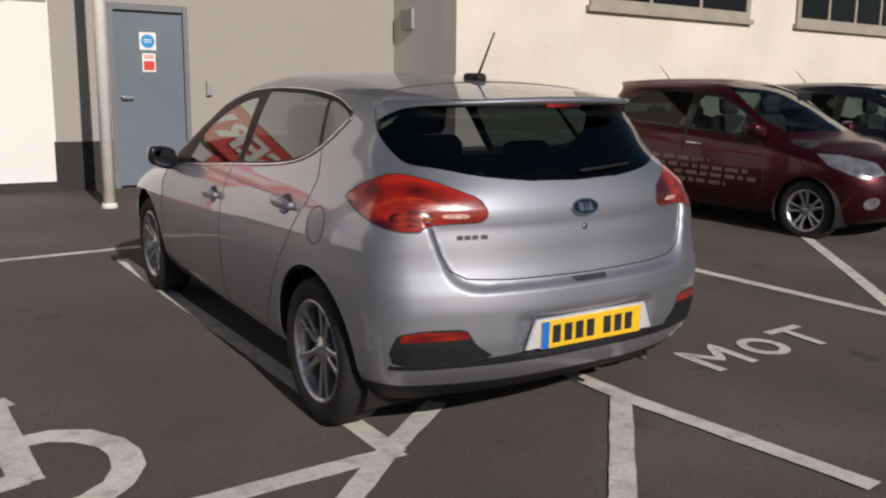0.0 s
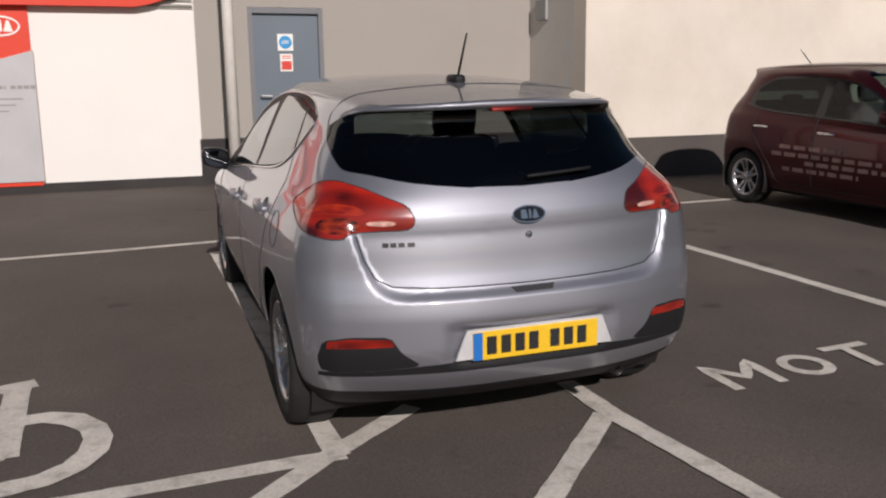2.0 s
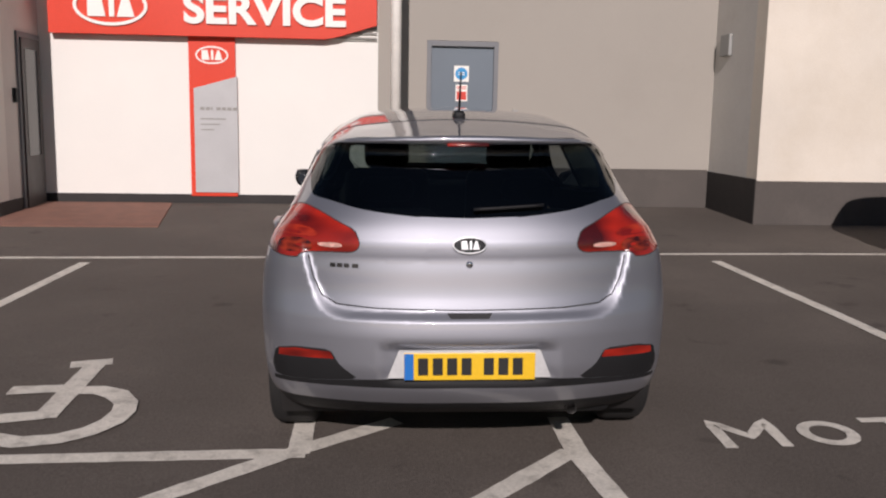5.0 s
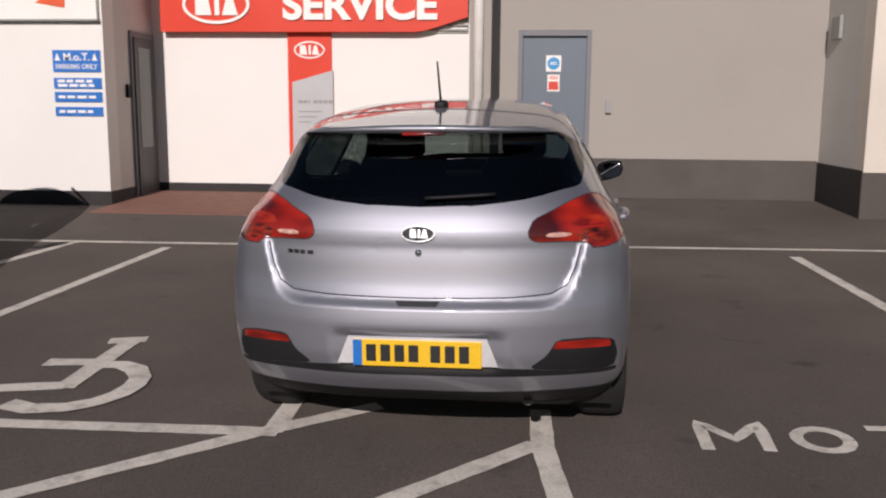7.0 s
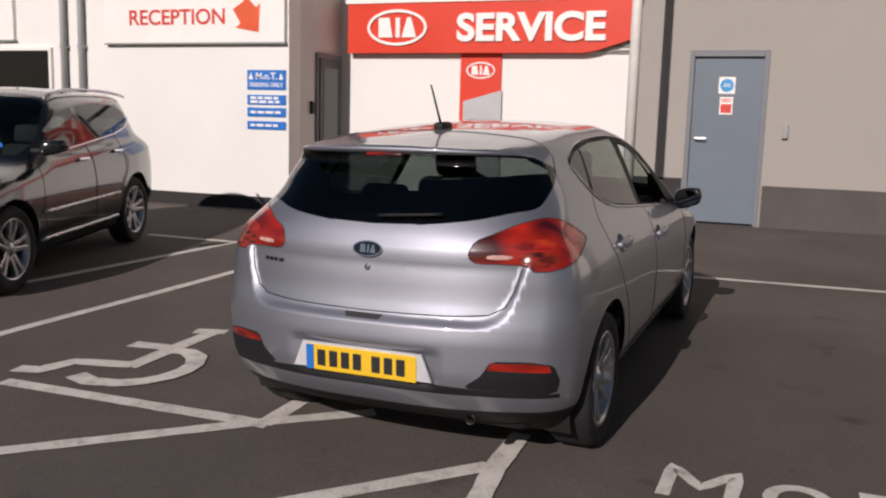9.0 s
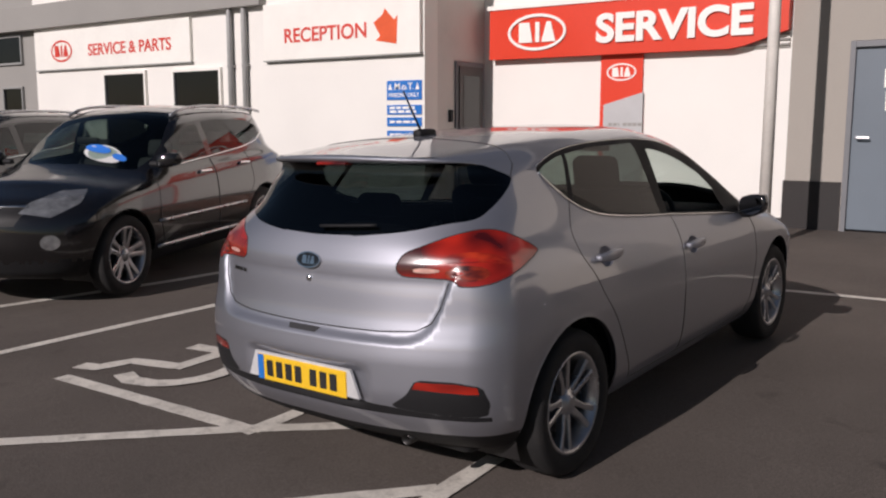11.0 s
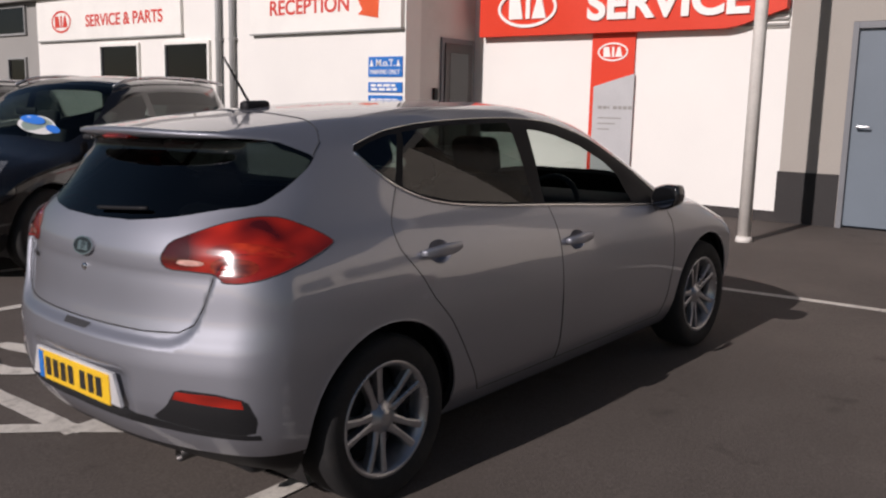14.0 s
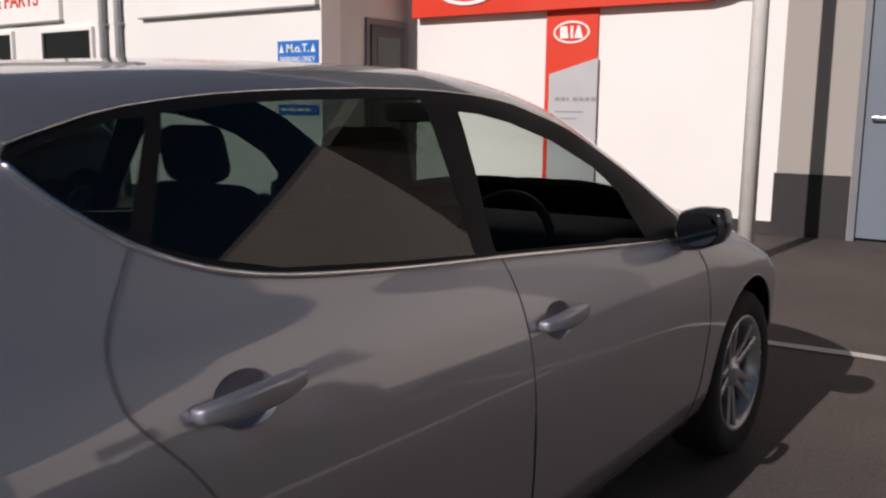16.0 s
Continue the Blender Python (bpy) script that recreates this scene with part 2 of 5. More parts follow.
def add_ring(bm, cx, cy, rx, ry, w, depth, m, seg=48):
    """A flat elliptical ring of width w."""
    rows = []
    for z in (0, depth):
        for k in (0, w):
            rows.append([bm.verts.new(m @ Vector((cx + (rx - k) * math.cos(2 * math.pi * i / seg), cy + (ry - k) * math.sin(2 * math.pi * i / seg), z))) for i in range(seg)])
    for a, b in ((0, 2), (2, 3), (3, 1), (1, 0)):
        for i in range(seg):
            j = (i + 1) % seg
            bm.faces.new((rows[a][i], rows[a][j], rows[b][j], rows[b][i]))
    return bm


def ellipse(cx, cy, rx, ry, seg=40):
    return [(cx + rx * math.cos(2 * math.pi * i / seg), cy + ry * math.sin(2 * math.pi * i / seg)) for i in range(seg)]


def add_tube(bm, pts, r, seg=6, closed=False):
    pts = [Vector(p) for p in pts]
    n = len(pts)
    rings = []
    for i, p in enumerate(pts):
        d = (pts[(i + 1) % n] - pts[i - 1]) if closed else (pts[min(i + 1, n - 1)] - pts[max(i - 1, 0)])
        q = d.to_track_quat("Z", "Y")
        rings.append([bm.verts.new(p + q @ Vector((r * math.cos(2 * math.pi * k / seg), r * math.sin(2 * math.pi * k / seg), 0))) for k in range(seg)])
    for i in range(n if closed else n - 1):
        a, b = rings[i], rings[(i + 1) % n]
        for k in range(seg):
            bm.faces.new((a[k], a[(k + 1) % seg], b[(k + 1) % seg], b[k]))
    if not closed:
        bm.faces.new(rings[0][::-1])
        bm.faces.new(rings[-1])
    return bm


def tube(pts, r, seg=6, closed=False):
    return add_tube(bmesh.new(), pts, r, seg, closed)


def letters(name, text, size, mat, parent, m, depth=0.01, stretch=1.0, thicken=0.0, label=""):
    """Raised lettering in the built-in font; its lower left corner at the pose m, upright in m's x and y."""
    cu = bpy.data.curves.new(name, "FONT")
    cu.body, cu.size, cu.extrude, cu.offset = text, size, depth / 2, thicken
    tmp = bpy.data.objects.new(name, cu)
    scene.collection.objects.link(tmp)
    bpy.context.view_layer.update()
    me = bpy.data.meshes.new_from_object(tmp.evaluated_get(bpy.context.evaluated_depsgraph_get()))
    bpy.data.objects.remove(tmp)
    x0 = min(v.co.x for v in me.vertices)
    x1 = max(v.co.x for v in me.vertices)
    y0 = min(v.co.y for v in me.vertices)
    y1 = max(v.co.y for v in me.vertices)
    me.materials.clear()
    me.materials.append(mat)
    w, h = stretch
    me.transform(m @ Matrix.Diagonal((w / (x1 - x0), h / (y1 - y0), 1, 1)) @ Matrix.Translation((-x0, -y0, depth / 2)))
    ob = new(name, me)
    ob.parent = parent
    if label:
        tagged(ob, label=label)
    return ob


def ground_z(x, y):
    """The yard climbs towards the building and leans a little."""
    fx = max(-4.0, min(4.0, x - 2.4))
    fade = max(0.0, min(1.0, (9 - y) / 4))
    return 0.0325 * (max(-12.0, min(11.1, y)) - 2.6) + 0.012 * fx * fade


FACING = Matrix(((1, 0, 0, 0), (0, 0, -1, 0), (0, 1, 0, 0), (0, 0, 0, 1)))   # x, y of an outline become x, z of a wall that looks to -y


def on_wall(x, y, z):
    return Matrix.Translation((x, y, z)) @ FACING


def logo_blocks(parent, name, s, mat, depth, m):
    """Three plain blocks inside an oval badge."""
    for poly in ([(-0.60, -0.5), (-0.10, -0.5), (-0.22, 0.5), (-0.60, 0.5)], [(0.0, -0.5), (0.15, -0.5), (0.15, 0.5), (0.0, 0.5)], [(0.22, -0.5), (0.40, 0.5), (0.54, 0.5), (0.72, -0.5)]):
        part(name, prism([(s * a, 0.62 * s * b) for a, b in poly], depth, m), mat, parent)
# ---- ground and markings ----
xs = sorted(set([-300, -120, -60, -30, -20] + [round(-15 + 0.5 * i, 3) for i in range(71)] + [25, 30, 60, 120, 300]))
ys = sorted(set([-300, -120, -60, -30, -18] + [round(-12 + 0.5 * i, 3) for i in range(53)] + [18, 30, 60, 120, 300]))
bm = bmesh.new()
grid = [[bm.verts.new((x, y, ground_z(x, y))) for y in ys] for x in xs]
for i in range(len(xs) - 1):
    for j in range(len(ys) - 1):
        bm.faces.new((grid[i][j], grid[i + 1][j], grid[i + 1][j + 1], grid[i][j + 1]))
thing("ground", bm, M_ASPHALT, "worn grey-brown asphalt of a sloping car park", "asphalt", kind="structure", smooth=True)


def add_stripe(bm, pts, w):
    """A painted band of width w along a line of points on the ground."""
    fine = []
    for a, b in zip(pts, pts[1:]):
        n = max(1, int(math.dist(a, b) / 0.045))
        fine += [(a[0] + (b[0] - a[0]) * k / n, a[1] + (b[1] - a[1]) * k / n) for k in range(n)]
    fine.append(pts[-1])
    rows = []
    for i, p in enumerate(fine):
        a, b = fine[max(i - 1, 0)], fine[min(i + 1, len(fine) - 1)]
        d = Vector((b[0] - a[0], b[1] - a[1])).normalized()
        s = Vector((-d.y, d.x)) * w / 2 * (1 + 0.09 * noise.noise((p[0] * 9, p[1] * 9, 0.3)) + 0.06 * noise.noise((p[0] * 31, p[1] * 31, 1.7)))
        rows.append([bm.verts.new((p[0] + k * s.x, p[1] + k * s.y, ground_z(p[0] + k * s.x, p[1] + k * s.y) + 0.005)) for k in (-1, 1)])
    for a, b in zip(rows, rows[1:]):
        bm.faces.new((a[0], b[0], b[1], a[1]))
    return bm


def marking(name, label, strokes, w):
    root = group_empty(name, label, "road marking", kind="structure")
    for k, pts in enumerate(strokes):
        bm = add_stripe(bmesh.new(), pts, w)
        for v in bm.verts:
            v.co.z += 0.0012 * k
        part("stroke", bm, M_LINE, root)
    return root


marking("bay_line", "worn white line across the heads of the bays", [[(-2.65, 7.27), (1.0, 7.27), (3.5, 7.40), (5.2, 7.42), (7.6, 7.42)]], 0.085)
marking("bay_line", "worn white bay line beside the disabled bay", [[(-0.48, 7.05), (-0.80, 4.0), (-0.90, 2.8)]], 0.10)
marking("bay_line", "worn white bay line of the test bay", [[(5.30, 7.05), (5.38, 4.8), (5.46, 2.4)]], 0.10)
marking("bay_line", "worn white bay line under the silver car", [[(1.72, 2.80), (1.76, 6.9)]], 0.10)
marking("bay_line", "worn slanting white line beside the red car", [[(7.55, 4.86), (6.30, 3.6), (5.4, 2.7)]], 0.10)
marking("bay_line", "worn white bay line beside the black vehicle", [[(-2.40, 3.4), (-1.92, 5.19), (-1.48, 7.25)]], 0.10)
marking("hatching", "worn white hatched lines behind the parked silver car",
        [[(0.0, 2.83), (1.75, 2.81)], [(0.55, 1.87), (1.69, 2.82), (2.16, 3.16)], [(1.45, 1.40), (2.20, 2.04), (2.91, 2.74)], [(2.94, 3.15), (2.94, 2.72), (2.99, 2.27), (3.06, 1.6)]], 0.10)
marking("mot_marking", "worn white letters M O T painted on the asphalt",
        [[(3.65, 2.74), (3.66, 3.05), (3.79, 2.86), (3.93, 3.05), (3.91, 2.74)],
         [(4.17 + 0.11 * math.cos(a * math.pi / 8), 2.88 + 0.12 * math.sin(a * math.pi / 8)) for a in range(17)],
         [(4.40, 3.02), (4.70, 3.02)], [(4.54, 3.02), (4.50, 2.72)]], 0.058)
marking("wheelchair_marking", "worn white wheelchair symbol painted on the asphalt",
        [[(0.33, 4.13), (0.55, 4.185)], [(0.47, 4.15), (0.47, 3.30)], [(0.47, 3.34), (0.10, 3.27), (0.03, 3.06), (-0.12, 3.03)], [(0.45, 3.72), (0.16, 3.70)],
         [(0.50, 3.68), (0.62, 3.68), (0.73, 3.61), (0.81, 3.48), (0.83, 3.36), (0.81, 3.23), (0.74, 3.11), (0.63, 3.03), (0.46, 3.0), (0.30, 3.06)]], 0.12)
# ---- buildings ----
def wall(name, lo, hi, mat, label):
    return thing(name, box(lo, hi), mat, label, "wall", kind="structure")


WY, RY, TOP = 11.05, 9.57, 6.2
wall("wall_service", (-2.2, WY, -0.4), (2.15, WY + 0.3, TOP), M_WHITE, "bright white painted wall of the service entrance")
wall("wall_door", (2.15, WY, -0.4), (2.80, WY + 0.3, TOP), M_STONE, "stone grey painted wall beside the steel door")
wall("wall_door_2", (3.76, WY, -0.4), (6.76, WY + 0.3, TOP), M_STONE, "stone grey painted rendered wall")
wall("wall_door_3", (2.80, WY, 2.475), (3.76, WY + 0.3, TOP), M_STONE, "stone grey painted wall above the steel door")
wall("wall_reception", (-11.6, RY, -0.4), (-2.2, RY + 0.3, TOP), M_WHITE, "bright white painted wall of the reception building")
wall("wall_reception_side", (-2.5, RY + 0.3, -0.4), (-2.2, WY, TOP), M_SHADEWALL, "painted side wall of the reception building, white greyed for shade")
wall("wall_left", (-22, RY + 0.05, -0.4), (-11.6, RY + 0.35, TOP), M_GREYWALL, "grey cladded wall of the building")
wall("wall_annex", (6.76, 9.5, -0.4), (24, 9.8, TOP), M_CREAM, "weathered cream rendered wall with windows")
wall("wall_annex_side", (6.76, 9.8, -0.4), (7.06, WY + 0.3, TOP), M_SHADEWALL, "rendered side wall of the annex, pale paint greyed for shade")
thing("roof", box((-22, RY + 0.02, TOP), (24, 16, TOP + 0.2)), M_GREYWALL, "flat grey roof over the buildings", "roof", kind="structure")
for n, lo, hi, m in (("plinth_1", (-11.6, RY - 0.012, -0.4), (-2.188, RY, 0.40), M_PLINTH), ("plinth_2", (-2.2, WY - 0.012, -0.4), (2.13, WY, 0.39), M_PLINTH),
                     ("plinth_3", (2.13, WY - 0.014, -0.4), (2.79, WY, 0.85), M_PLINTH), ("plinth_4", (3.78, WY - 0.014, -0.4), (6.745, WY, 0.80), M_PLINTHGREY),
                     ("plinth_5", (6.748, 9.488, -0.4), (24, 9.5, 0.76), M_PLINTHGREY), ("plinth_6", (6.745, 9.5, -0.4), (6.76, WY, 0.78), M_PLINTH), ("plinth_7", (-2.2, RY, -0.4), (-2.188, 10.28, 0.40), M_PLINTH)):
    thing(n, box(lo, hi), m, "dark painted plinth at the foot of the wall", "plinth", kind="structure")

# fascia above the reception wall
thing("trim_fascia", box((-22, RY - 0.14, 3.30), (-5.2, RY, 3.75)), M_GREYWALL, "grey metal fascia above the reception windows", "fascia", kind="structure", bevel=0.01)

# steel door
door = group_empty("door_1", "closed blue-grey steel fire door in the stone grey wall", "door", kind="structure")
part("leaf", box((2.86, WY + 0.03, 0.30), (3.70, WY + 0.08, 2.40)), M_DOOR, door, bevel=0.004)
for lo, hi in (((2.80, WY - 0.02, 0.27), (2.86, WY + 0.12, 2.47)), ((3.70, WY - 0.02, 0.27), (3.76, WY + 0.12, 2.47)), ((2.86, WY - 0.02, 2.40), (3.70, WY + 0.12, 2.47))):
    part("frame", box(lo, hi), M_FRAME, door, bevel=0.004)
h = part("door_handle", cyl((2.93, WY + 0.03, 1.37), (2.93, WY - 0.04, 1.37), 0.012), M_STEEL, door, "steel lever handle")
part("lever", box((2.925, WY - 0.05, 1.36), (3.06, WY - 0.03, 1.38)), M_STEEL, h, bevel=0.004)
sg = group_empty("door_sign", "white square notice with a blue disc on the steel door", "sign")
part("panel", box((3.17, WY + 0.024, 1.94), (3.37, WY + 0.029, 2.15)), M_SIGNWHITE, sg)
part("disc", prism(ellipse(3.27, 2.045, 0.082, 0.082), 0.003, on_wall(0, WY + 0.024, 0)), material("light blue print", (0.04, 0.30, 0.62), 0.5), sg)
for k in range(2):
    part("printed_bar", box((3.225, WY + 0.0195, 2.03 + 0.025 * k), (3.315, WY + 0.0215, 2.04 + 0.025 * k)), M_SIGNWHITE, sg)
sg = group_empty("door_sign", "small white notice with a red field on the steel door", "sign")
part("panel", box((3.195, WY + 0.024, 1.68), (3.355, WY + 0.029, 1.90)), M_SIGNWHITE, sg)
part("red_field", box((3.21, WY + 0.021, 1.70), (3.34, WY + 0.024, 1.81)), M_LETTERRED, sg)
for k in range(2):
    part("printed_bar", box((3.215, WY + 0.021, 1.84 + 0.025 * k), (3.335, WY + 0.024, 1.852 + 0.025 * k)), M_LETTERRED, sg)
thing("key_box", box((3.965, WY - 0.05, 1.40), (4.035, WY, 1.58)), M_PIPE, "small grey metal box on the wall", "wall box", bevel=0.006)
thing("wall_lamp", box((6.715, 10.50, 2.33), (6.76, 10.80, 2.61)), M_PIPE, "grey weatherproof box on the side wall", "wall box", bevel=0.012)

# dark side door of the reception
door = group_empty("door_2", "dark glazed door in the side wall of the reception", "door", kind="structure")
part("frame", box((-2.2, 10.28, 0.24), (-2.17, 11.0, 2.40)), M_FRAME, door, bevel=0.004)
part("leaf", box((-2.17, 10.34, 0.26), (-2.15, 10.94, 2.33)), M_DARKDOOR, door, bevel=0.004)
part("pane", box((-2.15, 10.44, 0.9), (-2.146, 10.84, 2.2)), M_PANE, door)
thing("intercom", box((-2.2, 10.13, 1.55), (-2.16, 10.2, 1.72)), M_BLACKPLASTIC, "small black intercom beside the dark door", "intercom", bevel=0.004)

# red service sign
sign = group_empty("service_sign", "large red illuminated-type fascia sign with raised white lettering", "sign")
part("panel", prism([(-2.02, 2.44), (1.45, 2.44), (1.62, 2.47), (2.13, 2.63), (2.13, 3.13), (-2.02, 3.13)], 0.14, on_wall(0, WY, 0)), M_RED, sign, bevel=0.006)
part("top_cap", box((-2.05, WY - 0.16, 3.13), (2.16, WY, 3.19)), M_SIGNWHITE, sign, "white top edge")
letters("lettering", "SERVICE", 0.4, M_LETTERWHITE, sign, on_wall(-0.33, WY - 0.14, 2.59), 0.03, (2.06, 0.385), 0.014, "raised white letters")
part("logo_ring", add_ring(bmesh.new(), -1.24, 2.79, 0.46, 0.25, 0.04, 0.025, on_wall(0, WY - 0.14, 0)), M_LETTERWHITE, sign, "white oval ring")
logo_blocks(sign, "logo_block", 0.44, M_LETTERWHITE, 0.02, on_wall(-1.26, WY - 0.14, 2.79))
lv = group_empty("louvre", "white slatted panel under the cut corner of the red sign", "louvre")
part("backing", box((1.5, WY - 0.03, 2.44), (2.13, WY, 2.66)), M_SIGNWHITE, lv)
for k in range(3):
    part("slat", box((1.5, WY - 0.06, 2.46 + 0.06 * k), (2.13, WY - 0.03, 2.485 + 0.06 * k)), M_GREYWALL, lv)

# red pillar sign with a grey panel
sign = group_empty("pillar_sign", "tall red panel with a slanted grey information panel", "sign")
part("red_panel", box((-0.31, WY - 0.03, 0.37), (0.29, WY, 2.44)), M_RED, sign)
part("grey_panel", prism([(-0.25, 0.42), (0.31, 0.42), (0.31, 1.94), (-0.25, 1.78)], 0.02, on_wall(0, WY - 0.03, 0)), M_SIGNGREY, sign, "grey slanted panel", bevel=0.003)
part("logo_ring", add_ring(bmesh.new(), -0.01, 2.21, 0.21, 0.115, 0.02, 0.008, on_wall(0, WY - 0.03, 0)), M_LETTERWHITE, sign)
logo_blocks(sign, "logo_block", 0.20, M_LETTERWHITE, 0.008, on_wall(-0.02, WY - 0.03, 2.21))
for k in range(7):
    part("printed_bar", box((-0.17 + 0.07 * k, WY - 0.0535, 1.50), (-0.17 + 0.07 * k + (0.055 if k != 2 else 0.02), WY - 0.0505, 1.54)), M_GREYWALL, sign)
for k in range(3):
    part("printed_bar", box((-0.17, WY - 0.0535, 1.38 - 0.07 * k), (0.16 - 0.08 * k, WY - 0.0505, 1.395 - 0.07 * k)), M_GREYWALL, sign)

# reception signs
sign = group_empty("reception_sign", "white sign board with red lettering and a red arrow", "sign")
part("board", box((-5.19, RY - 0.07, 2.47), (-2.23, RY, 3.30)), M_SIGNWHITE, sign, bevel=0.004)
part("edge_trim", box((-5.2, RY - 0.075, 2.45), (-2.22, RY, 2.47)), M_PIPE, sign)
letters("lettering", "RECEPTION", 0.25, M_LETTERRED, sign, on_wall(-4.74, RY - 0.07, 2.71), 0.006, (1.59, 0.21), 0.004)
part("arrow", prism([(-3.02, 2.90), (-2.86, 3.0), (-2.82, 3.08), (-2.66, 2.92), (-2.60, 2.97), (-2.62, 2.60), (-2.98, 2.66), (-2.90, 2.72)], 0.006, on_wall(0, RY - 0.07, 0)), material("orange red print", (0.75, 0.11, 0.03), 0.5), sign, "orange-red arrow")
sign = group_empty("parts_sign", "long white sign board with red lettering and an oval badge", "sign")
part("board", box((-11.5, RY - 0.06, 2.53), (-6.92, RY, 3.24)), M_SIGNWHITE, sign, bevel=0.004)
part("edge_trim", box((-11.52, RY - 0.065, 2.51), (-6.9, RY, 2.53)), M_PIPE, sign)
letters("lettering", "SERVICE & PARTS", 0.25, M_LETTERRED, sign, on_wall(-9.75, RY - 0.06, 2.74), 0.006, (2.35, 0.21), 0.004)
part("logo_ring", add_ring(bmesh.new(), -10.6, 2.86, 0.34, 0.2, 0.035, 0.006, on_wall(0, RY - 0.06, 0)), M_LETTERRED, sign)
logo_blocks(sign, "logo_block", 0.33, M_LETTERRED, 0.006, on_wall(-10.62, RY - 0.06, 2.86))

# four blue signs
for z0, z1, words in ((1.85, 2.11, ("M.o.T.", "PARKING ONLY")), (1.65, 1.78, ()), (1.49, 1.61, ()), (1.32, 1.43, ())):
    sign = group_empty("parking_sign", "blue and white parking notice on the white wall", "sign", group="blue parking signs")
    part("panel", box((-2.84, RY - 0.015, z0), (-2.24, RY, z1)), M_BLUE, sign, bevel=0.002)
    if words:
        letters("lettering", words[0], 0.12, M_LETTERWHITE, sign, on_wall(-2.70, RY - 0.015, 1.985), 0.003, (0.33, 0.09), 0.002)
        letters("lettering", words[1], 0.08, M_LETTERWHITE, sign, on_wall(-2.80, RY - 0.015, 1.885), 0.003, (0.52, 0.06), 0.001)
        for x in (-2.78, -2.31):
            part("printed_mark", prism([(x - 0.035, 1.985), (x + 0.035, 1.985), (x, 2.075)], 0.003, on_wall(0, RY - 0.015, 0)), M_LETTERWHITE, sign)
    else:
        for r in range(2 if z1 - z0 > 0.125 else 1):
            zc = z0 + (z1 - z0) * (0.5 if z1 - z0 <= 0.125 else 0.3 + 0.4 * r)
            x = -2.79
            while x < -2.34:
                w = random.uniform(0.05, 0.13)
                part("printed_bar", box((x, RY - 0.018, zc - 0.017), (min(x + w, -2.28), RY - 0.015, zc + 0.017)), M_LETTERWHITE, sign)
                x += w + 0.025


def window(name, x0, x1, z0, z1, y, panes, fw, mf, label):
    w = group_empty(name, label, "window", kind="structure")
    for lo, hi in (((x0, y - 0.05, z0), (x1, y, z0 + fw)), ((x0, y - 0.05, z1 - fw), (x1, y, z1)), ((x0, y - 0.05, z0 + fw), (x0 + fw, y, z1 - fw)), ((x1 - fw, y - 0.05, z0 + fw), (x1, y, z1 - fw))):
        part("window_frame", box(lo, hi), mf, w, bevel=0.005)
    step = (x1 - x0 - 2 * fw) / panes
    for k in range(panes):
        a = x0 + fw + k * step
        part("pane", box((a, y - 0.015, z0 + fw), (a + step, y - 0.003, z1 - fw)), M_PANE, w)
        if k:
            part("mullion", box((a - 0.03, y - 0.045, z0 + fw), (a + 0.03, y - 0.015, z1 - fw)), mf, w)
    return w


w = window("window_1", 9.08, 12.70, 2.72, 4.0, 9.5, 3, 0.11, M_WINFRAME, "weathered timber window in the cream wall")
part("window_sill", box((9.02, 9.42, 2.64), (12.76, 9.5, 2.72)), M_WINFRAME, w)
w = window("window_2", 14.0, 17.6, 2.72, 4.0, 9.5, 4, 0.11, M_WINFRAME, "weathered timber window in the cream wall")
part("window_sill", box((13.94, 9.42, 2.64), (17.66, 9.5, 2.72)), M_WINFRAME, w)
window("window_3", -9.38, -8.15, 1.0, 2.43, RY, 1, 0.05, M_SIGNWHITE, "dark window with a white frame in the reception wall")
window("window_4", -7.44, -6.22, 1.0, 2.42, RY, 1, 0.05, M_SIGNWHITE, "dark window with a white frame in the reception wall")
window("window_5", -14.6, -12.1, 2.68, 3.25, RY + 0.05, 1, 0.04, M_PIPE, "dark strip window in the grey wall")
window("window_6", -12.9, -12.15, 1.75, 2.25, RY + 0.05, 1, 0.04, M_PIPE, "small grey window in the grey wall")
for x in (-5.96, -5.63):
    p = group_empty("downpipe", "grey round downpipe on the white wall", "downpipe", group="downpipes")
    part("pipe", cyl((x, RY - 0.06, 0.2), (x, RY - 0.06, 5.0), 0.045), M_PIPE, p, smooth=True)
    for z in (1.2, 2.4, 3.6):
        part("bracket", box((x - 0.06, RY - 0.08, z), (x + 0.06, RY, z + 0.04)), M_PIPE, p)

# post
post = group_empty("lamp_post", "slim pale grey painted steel post on the asphalt", "post", Matrix.Translation((2.34, 9.53, ground_z(2.34, 9.53))))
part("shaft", cyl((0, 0, 0), (0, 0, 5.2), 0.065, 0.055, 20), M_POLE, post, smooth=True)
part("collar", cyl((0, 0, -0.01), (0, 0, 0.05), 0.085, 0.075, 20), M_POLE, post, smooth=True)

# red paved threshold in front of the service wall
bm = bmesh.new()
out = [(-2.19, 8.95), (-0.28, 8.95), (-0.55, 10.95), (-2.19, 10.95)]
top = [bm.verts.new((x, y, ground_z(x, y) + 0.012)) for x, y in out]
low = [bm.verts.new((x, y, ground_z(x, y) - 0.05)) for x, y in out]
bm.faces.new(top)
for k in range(4):
    bm.faces.new((low[k], low[(k + 1) % 4], top[(k + 1) % 4], top[k]))
thing("paving", bm, M_BRICKRED, "dull red paved threshold in front of the wall", "paving", kind="structure")

lamp = group_empty("wall_camera", "small dark box under the grey fascia", "wall box")
part("housing", box((-13.15, RY - 0.34, 3.42), (-13.0, RY - 0.14, 3.52)), M_BLACKPLASTIC, lamp, bevel=0.01)
